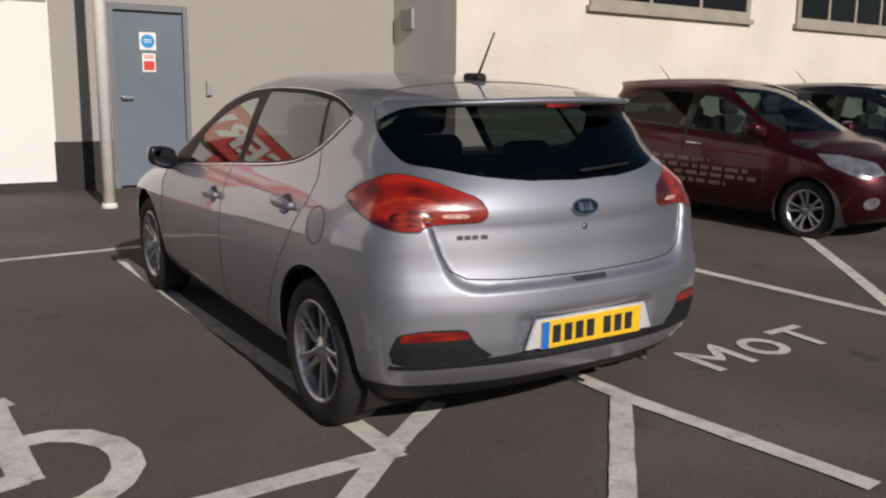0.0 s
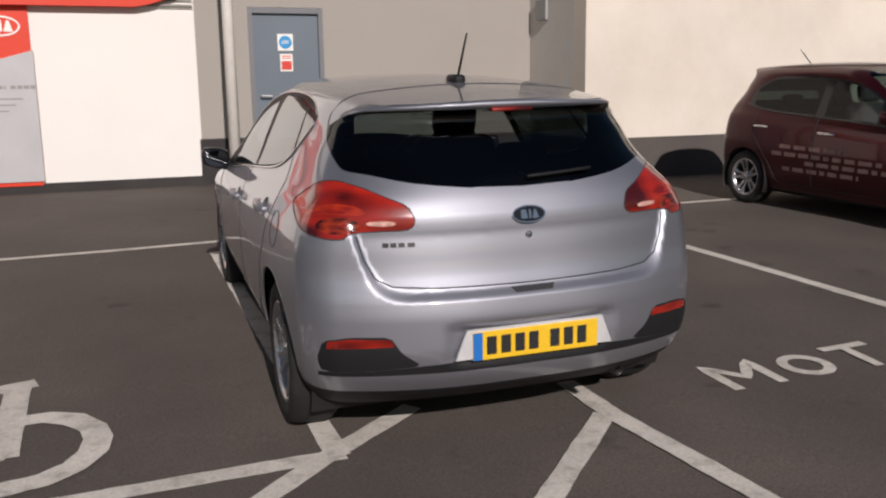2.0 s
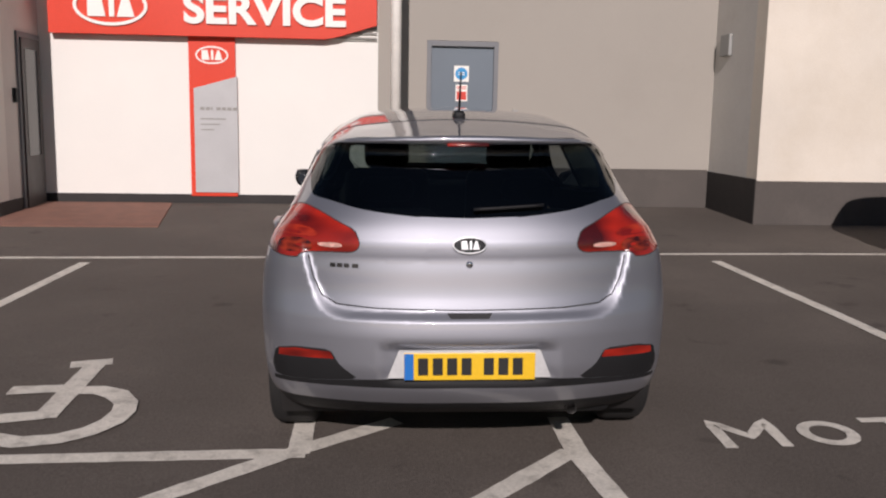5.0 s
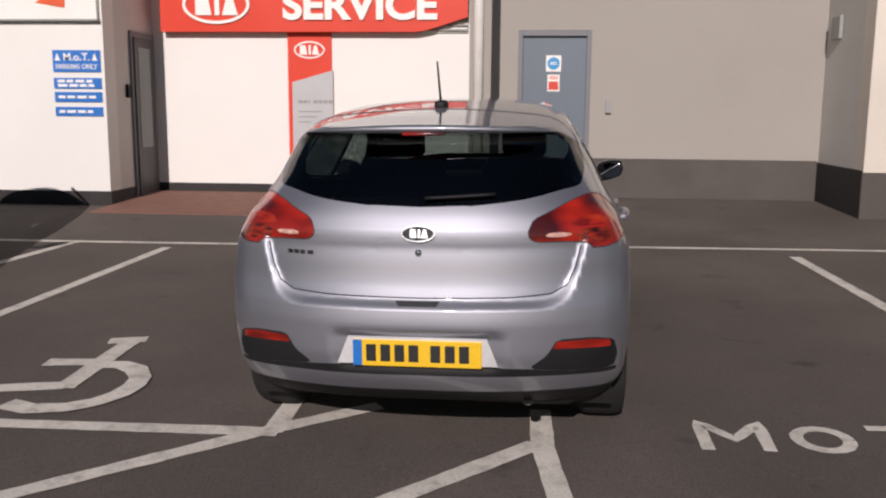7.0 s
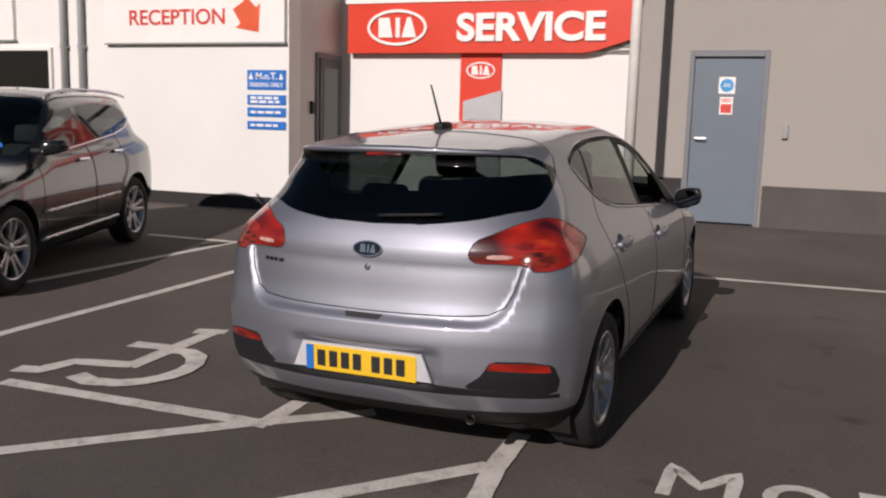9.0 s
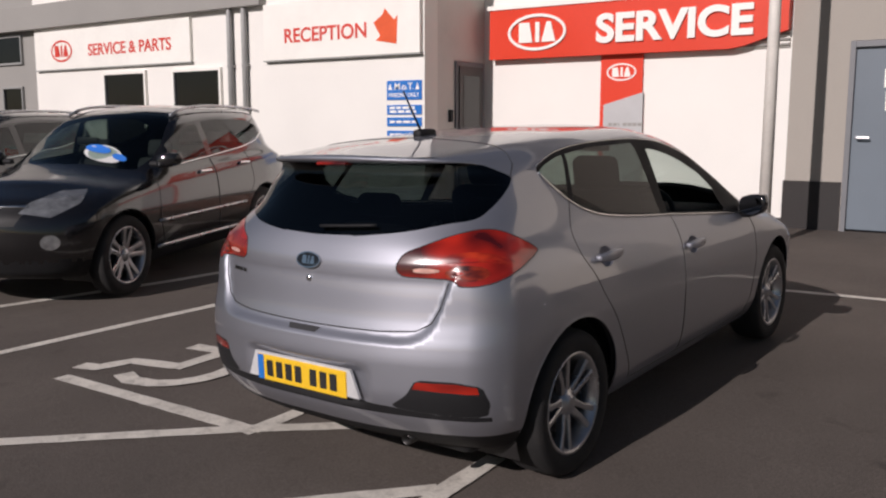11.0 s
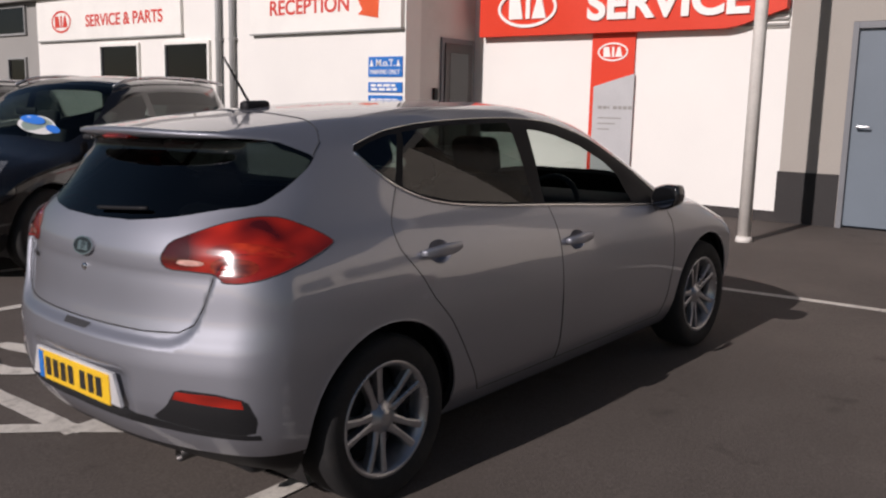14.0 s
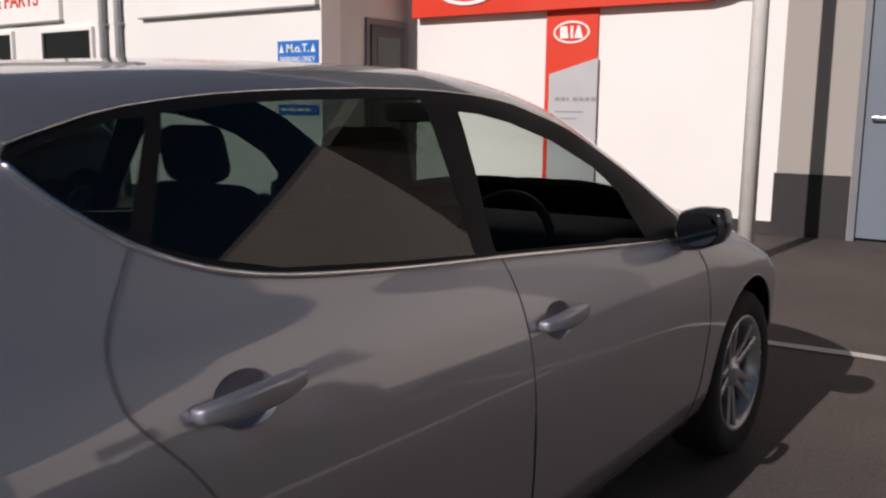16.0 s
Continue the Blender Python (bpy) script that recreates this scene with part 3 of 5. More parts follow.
# ---- car bodies: smooth shells from profiles ----
def curve(pts):
    """A monotone cubic curve through pairs."""
    x, y = np.array([p[0] for p in pts], float), np.array([p[1] for p in pts], float)
    h, d = np.diff(x), np.diff(y) / np.diff(x)
    m = np.zeros(len(x))
    m[0], m[-1] = d[0], d[-1]
    for i in range(1, len(x) - 1):
        if d[i - 1] * d[i] > 0:
            a, b = 2 * h[i] + h[i - 1], h[i] + 2 * h[i - 1]
            m[i] = (a + b) / (a / d[i - 1] + b / d[i])

    def f(q):
        q = np.clip(q, x[0], x[-1])
        i = np.clip(np.searchsorted(x, q) - 1, 0, len(x) - 2)
        t = (q - x[i]) / h[i]
        return (2 * t ** 3 - 3 * t ** 2 + 1) * y[i] + (t ** 3 - 2 * t ** 2 + t) * h[i] * m[i] + (3 * t ** 2 - 2 * t ** 3) * y[i + 1] + (t ** 3 - t ** 2) * h[i] * m[i + 1]
    return f


def smax(a, b, k):
    h = np.maximum(k - np.abs(a - b), 0) / k
    return np.maximum(a, b) + h * h * k / 4


def smooth01(lo, hi, v):
    t = np.clip((v - lo) / (hi - lo), 0, 1)
    return t * t * (3 - 2 * t)


def body_field(s):
    """Below zero inside the body. Car axes: x to its right, y forward from the rear axle, z up from the ground."""
    prof, plan, plan_up, rear, front, top, belt, bottom = (curve(s[k]) for k in ("prof", "plan", "plan_up", "rear", "front", "top", "belt", "bottom"))

    def f(p):
        a, y, z = np.abs(p[:, 0]), p[:, 1], p[:, 2]
        zz = z - (belt(y) - s["belt_ref"]) * smooth01(0.55, 0.95, z)
        half = prof(zz) - plan(y) - plan_up(y) * smooth01(s["belt_ref"] - 0.05, s["belt_ref"] + 0.4, z)
        side = (a - half) * 0.93
        e = 0.02
        rs = (rear(z + e) - rear(z - e)) / (2 * e)
        dent = s["recess"] * smooth01(0.40, 0.46, z) * (1 - smooth01(0.55, 0.60, z)) * (1 - smooth01(0.27, 0.38, a))
        gate = smax(s["gate"][0] - z, (a - s["gate"][1]) * 0.9 - 0.25 * np.maximum(z - 0.78, 0), 0.14)
        dent = dent + s["gate"][2] * smooth01(-0.02, 0.02, -gate) * (1 - smooth01(0.90, 0.99, z))
        back = (rear(z) + dent + s["rear_round"] * (a / 0.8) ** 2.6 + s["rear_wrap"] * smooth01(1.0, 1.2, z) * (a / 0.65) ** 4 - y) / np.sqrt(1 + rs ** 2)
        fs = (front(z + e) - front(z - e)) / (2 * e)
        nose = (y - front(z) + s["front_round"] * (a / 0.8) ** 2.4) / np.sqrt(1 + fs ** 2)
        ye = y + s["sweep"] * (a / 0.6) ** 2 * smooth01(0.9, 1.9, y)
        ts = (top(ye + e) - top(ye - e)) / (2 * e)
        roof = (z - top(ye) + s["crown"] * (a / 0.6) ** 2) / np.sqrt(1 + ts ** 2)
        v = smax(side, roof, s["k_roof"])
        v = smax(v, back, s["k_rear"] - (s["k_rear"] - 0.045) * smooth01(s["lip"] - 0.06, s["lip"], z))
        v = smax(v, nose, 0.14)
        return smax(v, bottom(y) - z, 0.06)
    return f


def gradient(f, p, e=0.003):
    g = np.zeros_like(p)
    for k in range(3):
        d = np.zeros(3)
        d[k] = e
        g[:, k] = (f(p + d) - f(p - d)) / (2 * e)
    return g


def settle(f, p, n=4):
    for _ in range(n):
        g = gradient(f, p)
        p = p - (f(p) / np.maximum((g ** 2).sum(1), 0.2))[:, None] * g
    return p


def shell(f, lo, hi, step):
    """The zero surface of f as points and quads (surface nets), drawn onto the surface."""
    n = [int(round((b - a) / step)) + 1 for a, b in zip(lo, hi)]
    ax = [lo[k] + step * np.arange(n[k]) for k in range(3)]
    c = 4                                        # coarse blocks first, then only those near the surface
    mid = [lo[k] + step * (np.arange(-(-n[k] // c)) * c + (c - 1) / 2) for k in range(3)]
    rough = f(np.stack(np.meshgrid(*mid, indexing="ij"), -1).reshape(-1, 3)).reshape([len(m) for m in mid])
    v = rough.repeat(c, 0).repeat(c, 1).repeat(c, 2)[:n[0], :n[1], :n[2]].copy()
    near = np.argwhere(np.abs(v) < 5 * c * step * 0.6)
    v[tuple(near.T)] = f(np.array(lo) + step * near)
    inside = v < 0
    acc, cnt = np.zeros([m - 1 for m in n] + [3]), np.zeros([m - 1 for m in n])
    corner = lambda c: tuple(slice(c[k], n[k] - 1 + c[k]) for k in range(3))
    for c0 in [(i, j, k) for i in (0, 1) for j in (0, 1) for k in (0, 1)]:
        for axis in range(3):
            if c0[axis] == 0:
                c1 = tuple(c0[k] + (k == axis) for k in range(3))
                va, vb = v[corner(c0)], v[corner(c1)]
                cross = (va < 0) != (vb < 0)
                t = np.where(cross, va / np.where(cross, va - vb, 1), 0)
                for k in range(3):
                    acc[..., k] += cross * (c0[k] + (t if k == axis else 0))
                cnt += cross
    used = cnt > 0
    idx = -np.ones(used.shape, int)
    idx[used] = np.arange(used.sum())
    cells = np.argwhere(used)
    pts = np.array(lo) + step * (cells + acc[used] / cnt[used][:, None])
    quads = []
    for axis in range(3):
        b, c = [(1, 2), (2, 0), (0, 1)][axis]
        sl0, sl1 = [slice(None)] * 3, [slice(None)] * 3
        sl0[axis], sl1[axis] = slice(0, n[axis] - 1), slice(1, n[axis])
        e = np.argwhere(inside[tuple(sl0)] != inside[tuple(sl1)])
        e = e[(e[:, b] > 0) & (e[:, c] > 0) & (e[:, b] < n[b] - 1) & (e[:, c] < n[c] - 1)]
        eb, ec = np.zeros(3, int), np.zeros(3, int)
        eb[b], ec[c] = 1, 1
        q = np.stack([idx[tuple((e - eb - ec).T)], idx[tuple((e - ec).T)], idx[tuple(e.T)], idx[tuple((e - eb).T)]], 1)
        flip = ~inside[tuple(e.T)]
        q[flip] = q[flip][:, ::-1]
        quads.append(q)
    return settle(f, pts), np.concatenate(quads)


def inside_polygon(poly, q):
    """Which points of q (n x 2) lie in the outline."""
    poly = np.array(poly, float)
    r = np.zeros(len(q), bool)
    for (x0, y0), (x1, y1) in zip(poly, np.roll(poly, -1, 0)):
        c = (y0 > q[:, 1]) != (y1 > q[:, 1])
        if y0 != y1:
            r ^= c & (q[:, 0] < (x1 - x0) * (q[:, 1] - y0) / (y1 - y0) + x0)
    return r


def rounded(poly, n=3, cut=0.25):
    """An outline with its corners cut round."""
    for _ in range(n):
        out = []
        for a, b in zip(poly, poly[1:] + poly[:1]):
            out += [(a[0] + (b[0] - a[0]) * cut, a[1] + (b[1] - a[1]) * cut), (b[0] - (b[0] - a[0]) * cut, b[1] - (b[1] - a[1]) * cut)]
        poly = out
    return poly


# the silver hatchback
HATCH = dict(
    prof=[(0.15, 0.735), (0.22, 0.795), (0.29, 0.842), (0.37, 0.870), (0.50, 0.884), (0.66, 0.890), (0.78, 0.880), (0.87, 0.860), (0.95, 0.825), (1.02, 0.780), (1.20, 0.693), (1.35, 0.612), (1.48, 0.51)],
    plan=[(-0.9, 0.17), (-0.74, 0.115), (-0.60, 0.065), (-0.40, 0.028), (-0.15, 0.008), (0.15, 0.0), (2.5, 0.0), (2.9, 0.02), (3.25, 0.09), (3.45, 0.20), (3.6, 0.34)],
    plan_up=[(-0.9, 0.10), (-0.5, 0.065), (-0.2, 0.030), (0.2, 0.005), (0.6, 0.0), (1.6, 0.0), (2.4, 0.02), (3.6, 0.02)],
    rear=[(0.15, -0.50), (0.25, -0.60), (0.32, -0.68), (0.40, -0.725), (0.50, -0.742), (0.60, -0.743), (0.67, -0.735), (0.72, -0.722), (0.77, -0.709), (0.88, -0.693), (0.92, -0.685), (0.945, -0.674), (0.97, -0.661), (1.04, -0.628), (1.12, -0.575), (1.25, -0.475), (1.315, -0.425), (1.338, -0.435), (1.356, -0.495), (1.370, -0.522), (1.385, -0.53), (1.5, -0.53)],
    front=[(0.15, 3.30), (0.28, 3.46), (0.45, 3.54), (0.60, 3.54), (0.72, 3.46), (0.85, 3.2), (1.5, 2.6)],
    top=[(-0.9, 1.365), (-0.5, 1.390), (-0.2, 1.420), (0.2, 1.450), (0.7, 1.468), (1.2, 1.465), (1.55, 1.430), (1.85, 1.365), (2.2, 1.215), (2.6, 1.012), (2.76, 0.955), (3.1, 0.905), (3.4, 0.80), (3.6, 0.68)],
    belt=[(-0.9, 1.01), (0.0, 0.985), (1.0, 0.955), (2.4, 0.925), (3.6, 0.88)],
    bottom=[(-0.9, 0.30), (-0.5, 0.22), (0.0, 0.17), (2.6, 0.17), (3.2, 0.18), (3.6, 0.22)],
    belt_ref=0.95, rear_round=0.19, rear_wrap=0.11, recess=0.022, gate=(0.690, 0.615, 0.027), front_round=0.30, crown=0.045, sweep=0.16, k_roof=0.10, k_rear=0.09, lip=1.36)
class Slicer:
    """Slices the faces of a body along outlines, and keeps a list of all faces."""
    def __init__(self, bm):
        self.bm, self.faces = bm, list(bm.faces)
        self.cents = np.array([f.calc_center_median()[:] for f in self.faces])

    def cut(self, poly, view):
        P = np.array(poly)
        lo, hi = P.min(0) - 0.04, P.max(0) + 0.04
        e1, e2 = view.e1, view.e2
        q = np.stack([self.cents @ np.array(e1), self.cents @ np.array(e2)], 1)
        near = np.nonzero(((q >= lo) & (q <= hi)).all(1))[0]
        cand = {self.faces[i] for i in near if self.faces[i].is_valid and view.pick(Vector(self.cents[i]))}
        boxes = {}
        out = e1.cross(e2)
        fresh = []
        for a, b in zip(poly, poly[1:] + poly[:1]):
            l0, l1 = min(a[0], b[0]), max(a[0], b[0])
            m0, m1 = min(a[1], b[1]), max(a[1], b[1])
            hitf = []
            for f in cand:
                k = boxes.get(f)
                if k is None:
                    us, vs = [v.co.dot(e1) for v in f.verts], [v.co.dot(e2) for v in f.verts]
                    k = boxes[f] = (min(us), max(us), min(vs), max(vs))
                if k[1] >= l0 and k[0] <= l1 and k[3] >= m0 and k[2] <= m1:
                    hitf.append(f)
            d = e1 * (b[0] - a[0]) + e2 * (b[1] - a[1])
            if not hitf or d.length < 1e-6:
                continue
            geom = set(hitf)
            for f in hitf:
                geom.update(f.edges)
                geom.update(f.verts)
                boxes.pop(f)
            r = bmesh.ops.bisect_plane(self.bm, geom=list(geom), dist=1e-5, plane_co=e1 * a[0] + e2 * a[1], plane_no=out.cross(d).normalized())
            for g in r["geom"]:
                if isinstance(g, bmesh.types.BMFace) and g not in cand:
                    cand.add(g)
                    fresh.append(g)
        fresh = [f for f in fresh if f.is_valid]
        if fresh:
            self.faces += fresh
            self.cents = np.concatenate([self.cents, np.array([f.calc_center_median()[:] for f in fresh])])


class View:
    """A flat view of the body: two axes, the way in, and which faces belong to it."""
    def __init__(self, e1, e2, into, pick):
        self.e1, self.e2, self.into, self.pick = Vector(e1).normalized(), Vector(e2).normalized(), Vector(into).normalized(), pick

    def __call__(self, c):
        return (c.dot(self.e1), c.dot(self.e2))

    def lift(self, F, pts, out=0.0, reach=1.6):
        """Points of the view laid on the body."""
        q = np.array([list(self.e1 * a + self.e2 * b) for a, b in pts])
        d = np.array(self.into)
        s = np.linspace(-4.2 if abs(d[1]) > 0.5 else -reach, 0.6, 420 if abs(d[1]) > 0.5 else 200)
        vals = F((q[:, None, :] + s[None, :, None] * d).reshape(-1, 3)).reshape(len(q), len(s))
        met = (vals < 0).any(1)
        q, vals = q[met], vals[met]
        hit = (vals < 0).argmax(1)
        a, b = s[np.maximum(hit - 1, 0)], s[hit]
        for _ in range(14):
            m = (a + b) / 2
            neg = F(q + m[:, None] * d) < 0
            b, a = np.where(neg, m, b), np.where(neg, a, m)
        p = q + b[:, None] * d
        if out:
            g = gradient(F, p)
            p = p + out * g / np.linalg.norm(g, axis=1)[:, None]
        return [tuple(v) for v in p]


def side_view(s):
    return View((0, 1, 0), (0, 0, 1), (-s, 0, 0), lambda c: c.x * s > 0.25)


REAR_VIEW = View((1, 0, 0), (0, 0, 1), (0, 1, 0), lambda c: c.y < 0.0)
FRONT_VIEW = View((1, 0, 0), (0, 0, 1), (0, -1, 0), lambda c: c.y > 2.6)
TOP_VIEW = View((1, 0, 0), (0, 1, 0), (0, 0, -1), lambda c: c.z > 0.85)


def rear_corner(s):
    return View((s, 1, 0), (0, 0, 1), (-s, 1, 0), lambda c: c.y < 0.1 and c.x * s > 0.2)


def front_corner(s):
    return View((s, -1, 0), (0, 0, 1), (-s, -1, 0), lambda c: c.y > 2.3 and c.x * s > 0.2)


def dense(poly, step=0.05, closed=True):
    out = []
    for a, b in zip(poly, poly[1:] + poly[:1] if closed else poly[1:]):
        n = max(1, int(math.dist(a, b) / step))
        out += [(a[0] + (b[0] - a[0]) * k / n, a[1] + (b[1] - a[1]) * k / n) for k in range(n)]
    return out if closed else out + [poly[-1]]


def smooth_line(pts, n=4):
    """A Catmull-Rom curve through the points of an open line."""
    out = []
    for i in range(len(pts) - 1):
        p0, p1, p2, p3 = (Vector(pts[max(0, min(len(pts) - 1, i + k))]) for k in (-1, 0, 1, 2))
        for k in range(n):
            t = k / n
            q = 0.5 * (2 * p1 + (p2 - p0) * t + (2 * p0 - 5 * p1 + 4 * p2 - p3) * t * t + (3 * p1 - p0 - 3 * p2 + p3) * t ** 3)
            out.append((q.x, q.y))
    return out + [pts[-1]]


def pane_normals(p, s, all_pts):
    """Normals of one gently bowed sheet through the side glass of a car's side s."""
    def terms(q):
        return np.stack([np.ones(len(q)), q[:, 1], q[:, 2], q[:, 2] ** 2, q[:, 1] ** 2], 1)
    c = np.linalg.lstsq(terms(all_pts), all_pts[:, 0], rcond=None)[0]
    g = np.stack([np.ones(len(p)), -(c[1] + 2 * c[4] * p[:, 1]), -(c[2] + 2 * c[3] * p[:, 2])], 1) * s
    return g / np.linalg.norm(g, axis=1)[:, None]


def skin(name, F, verts, faces, mat, parent, label="", offset=0.0, flip=False, sheet=None):
    """A piece of the body's skin, with the body's own smooth normals."""
    p = np.array(verts)
    g = gradient(F, p)
    nrm = g / np.maximum(np.linalg.norm(g, axis=1), 1e-6)[:, None] if sheet is None else pane_normals(p, 1 if p[0, 0] > 0 else -1, sheet)
    me = bpy.data.meshes.new(name)
    me.from_pydata((p + offset * nrm).tolist(), [], [f[::-1] for f in faces] if flip else faces)
    me.materials.append(mat)
    for q in me.polygons:
        q.use_smooth = True
    me.normals_split_custom_set_from_vertices((-nrm if flip else nrm).tolist())
    ob = new(name, me)
    ob.parent = parent
    if label:
        tagged(ob, label=label)
    return ob


def lathe(profile, seg, axis_side=1):
    """Turns (radius, x) pairs round the x axis."""
    bm = bmesh.new()
    rings = [[bm.verts.new((x, r * math.cos(2 * math.pi * k / seg), r * math.sin(2 * math.pi * k / seg))) for k in range(seg)] for r, x in profile]
    for a, b in zip(rings, rings[1:]):
        for k in range(seg):
            bm.faces.new((a[k], a[(k + 1) % seg], b[(k + 1) % seg], b[k]))
    return bm


def wheel(parent, y, z, x_face, s, r, rim, width, arms, double, turn=0.0, broad=1.0):
    """A wheel whose outer face lies at x_face on the side s."""
    root = new("wheel")
    root.parent = parent
    root.matrix_local = pose(s * x_face, y, z, turn, 0, 0) @ Matrix.Diagonal((s, 1, 1, 1))
    w = width
    sh = 0.022
    part("tyre", lathe([(rim - 0.012, -w + 0.02), (rim + 0.01, -w), (r - sh, -w), (r - 0.006, -w + 0.02), (r, -w + 0.045), (r, -0.045), (r - 0.004, -0.032), (r - 0.010, -0.016), (r - sh, -0.004), (r - 0.05, 0.0), (rim + 0.022, -0.002), (rim + 0.008, -0.008), (rim - 0.004, -0.014)], 64), M_RUBBER, root, "black rubber tyre", smooth=True)
    part("rim", lathe([(rim - 0.004, -w + 0.02), (rim - 0.03, -w * 0.6), (rim - 0.035, -0.07), (rim - 0.020, -0.030), (rim - 0.012, -0.012), (rim - 0.002, -0.006), (rim + 0.006, -0.012), (rim + 0.004, -0.018)], 64), M_ALLOY, root, "silver alloy rim", smooth=True)
    part("brake_disc", cyl((-w * 0.62, 0, 0), (-w * 0.62 + 0.03, 0, 0), rim * 0.66, seg=32), M_BLACKPLASTIC, root)
    part("wheel_back", cyl((-w * 0.9, 0, 0), (-w * 0.85, 0, 0), rim - 0.02, seg=32), M_VOID, root)
    part("hub", lathe([(0.0, -0.022), (0.022, -0.022), (0.030, -0.026), (0.036, -0.034), (0.062, -0.040), (0.066, -0.055), (0.066, -0.085)], 28), M_ALLOY, root, smooth=True)
    for k in range(arms):
        a = 2 * math.pi * k / arms
        for d in ((-1, 1) if double else (0,)):
            bm = bmesh.new()
            rows = []
            for ra, wa, xo, xi, off in ((0.045, 0.017, -0.040, -0.075, 0.016), (rim * 0.55, 0.0125, -0.028, -0.060, 0.024), (rim - 0.012, 0.016, -0.016, -0.050, 0.042)):
                if not double:
                    wa, off = wa * 1.5, 0
                wa, c = wa * broad, d * off * (1 + 0.35 * (broad - 1))
                rows.append([bm.verts.new((x, cc * math.cos(a) + ra * math.sin(a), -cc * math.sin(a) + ra * math.cos(a))) for x, cc in ((xi, c - wa), (xo - 0.004, c - wa), (xo, c - wa * 0.55), (xo, c + wa * 0.55), (xo - 0.004, c + wa), (xi, c + wa))])
            for p, q in zip(rows, rows[1:]):
                for i in range(6):
                    bm.faces.new((p[i], p[(i + 1) % 6], q[(i + 1) % 6], q[i]))
            bm.faces.new(rows[0][::-1])
            bm.faces.new(rows[-1])
            part("spoke", bm, M_ALLOY, root, smooth=False)
    return root


def soft_box(lo, hi, r, seg=3):
    bm = box(lo, hi)
    bmesh.ops.bevel(bm, geom=bm.edges[:], offset=r, segments=seg, affect="EDGES", profile=0.5, clamp_overlap=True)
    return bm


def seat(root, x, y, front, lift=0.0):
    st = part("front_seat" if front else "rear_seat", soft_box((x - 0.26, y - 0.02, 0.30), (x + 0.26, y + 0.50, 0.55 + lift), 0.07), M_CABIN, root, smooth=True)
    bm = soft_box((-0.25, -0.09, 0.0), (0.25, 0.07, 0.62 if front else 0.55), 0.07)
    bm.transform(pose(x, y, 0.48 + lift, 14 if front else 18, 0, 0))
    part("backrest", bm, M_CABIN, st, smooth=True)
    bm = soft_box((-0.13, -0.05, 0.62), (0.13, 0.05, 0.80 if front else 0.74), 0.045)
    if not front:
        bm.transform(Matrix.Translation((0, 0, -0.05)))
    bm.transform(pose(x, y, 0.48 + lift, 12, 0, 0))
    part("headrest", bm, M_CABIN, st, smooth=True)


def door_mirror(root, s, x0, x1, y, z, paint, h=0.135):
    """A rounded mirror housing on a short arm, its glass looking back."""
    w, d = (x1 - x0) / 2, 0.095
    bm = bmesh.new()
    bmesh.ops.create_uvsphere(bm, u_segments=28, v_segments=16, radius=1.0)
    for v in bm.verts:
        a, b, c = v.co
        k = max(abs(a), abs(b), abs(c))
        v.co = Vector((a, b, c)).lerp(Vector((a, b, c)) / max(k, 1e-6), 0.42)
        v.co.x, v.co.z = v.co.x * w * 1.08, v.co.z * h * 0.5 * (1.0 - 0.12 * v.co.x)
        v.co.y = v.co.y * d if v.co.y > 0 else v.co.y * 0.035
        v.co.y -= 0.05 * v.co.x / w * 0.5
        v.co.z += 0.018 * v.co.x / w
    bm.transform(Matrix.Translation((x0 + w, y, z + h / 2)))
    flip = Matrix.Diagonal((s, 1, 1, 1))
    bm.transform(flip)
    mm = part("door_mirror", bm, paint, root, "rounded door mirror", smooth=True)
    bm = prism([(p[0], p[1]) for p in ellipse(0, 0, w * 0.86, h * 0.38, 28)], 0.006, FACING)
    bm.transform(flip @ Matrix.Translation((x0 + w, y - 0.035, z + h / 2)) @ pose(0, 0, 0, 0, -6, -12))
    part("mirror_glass", bm, M_MIRROR, mm)
    bm = soft_box((x0 - 0.10, y, z + 0.005), (x0 + 0.05, y + 0.06, z + 0.055), 0.02)
    bm.transform(flip)
    part("mirror_arm", bm, M_BLACKPLASTIC, mm, smooth=True)


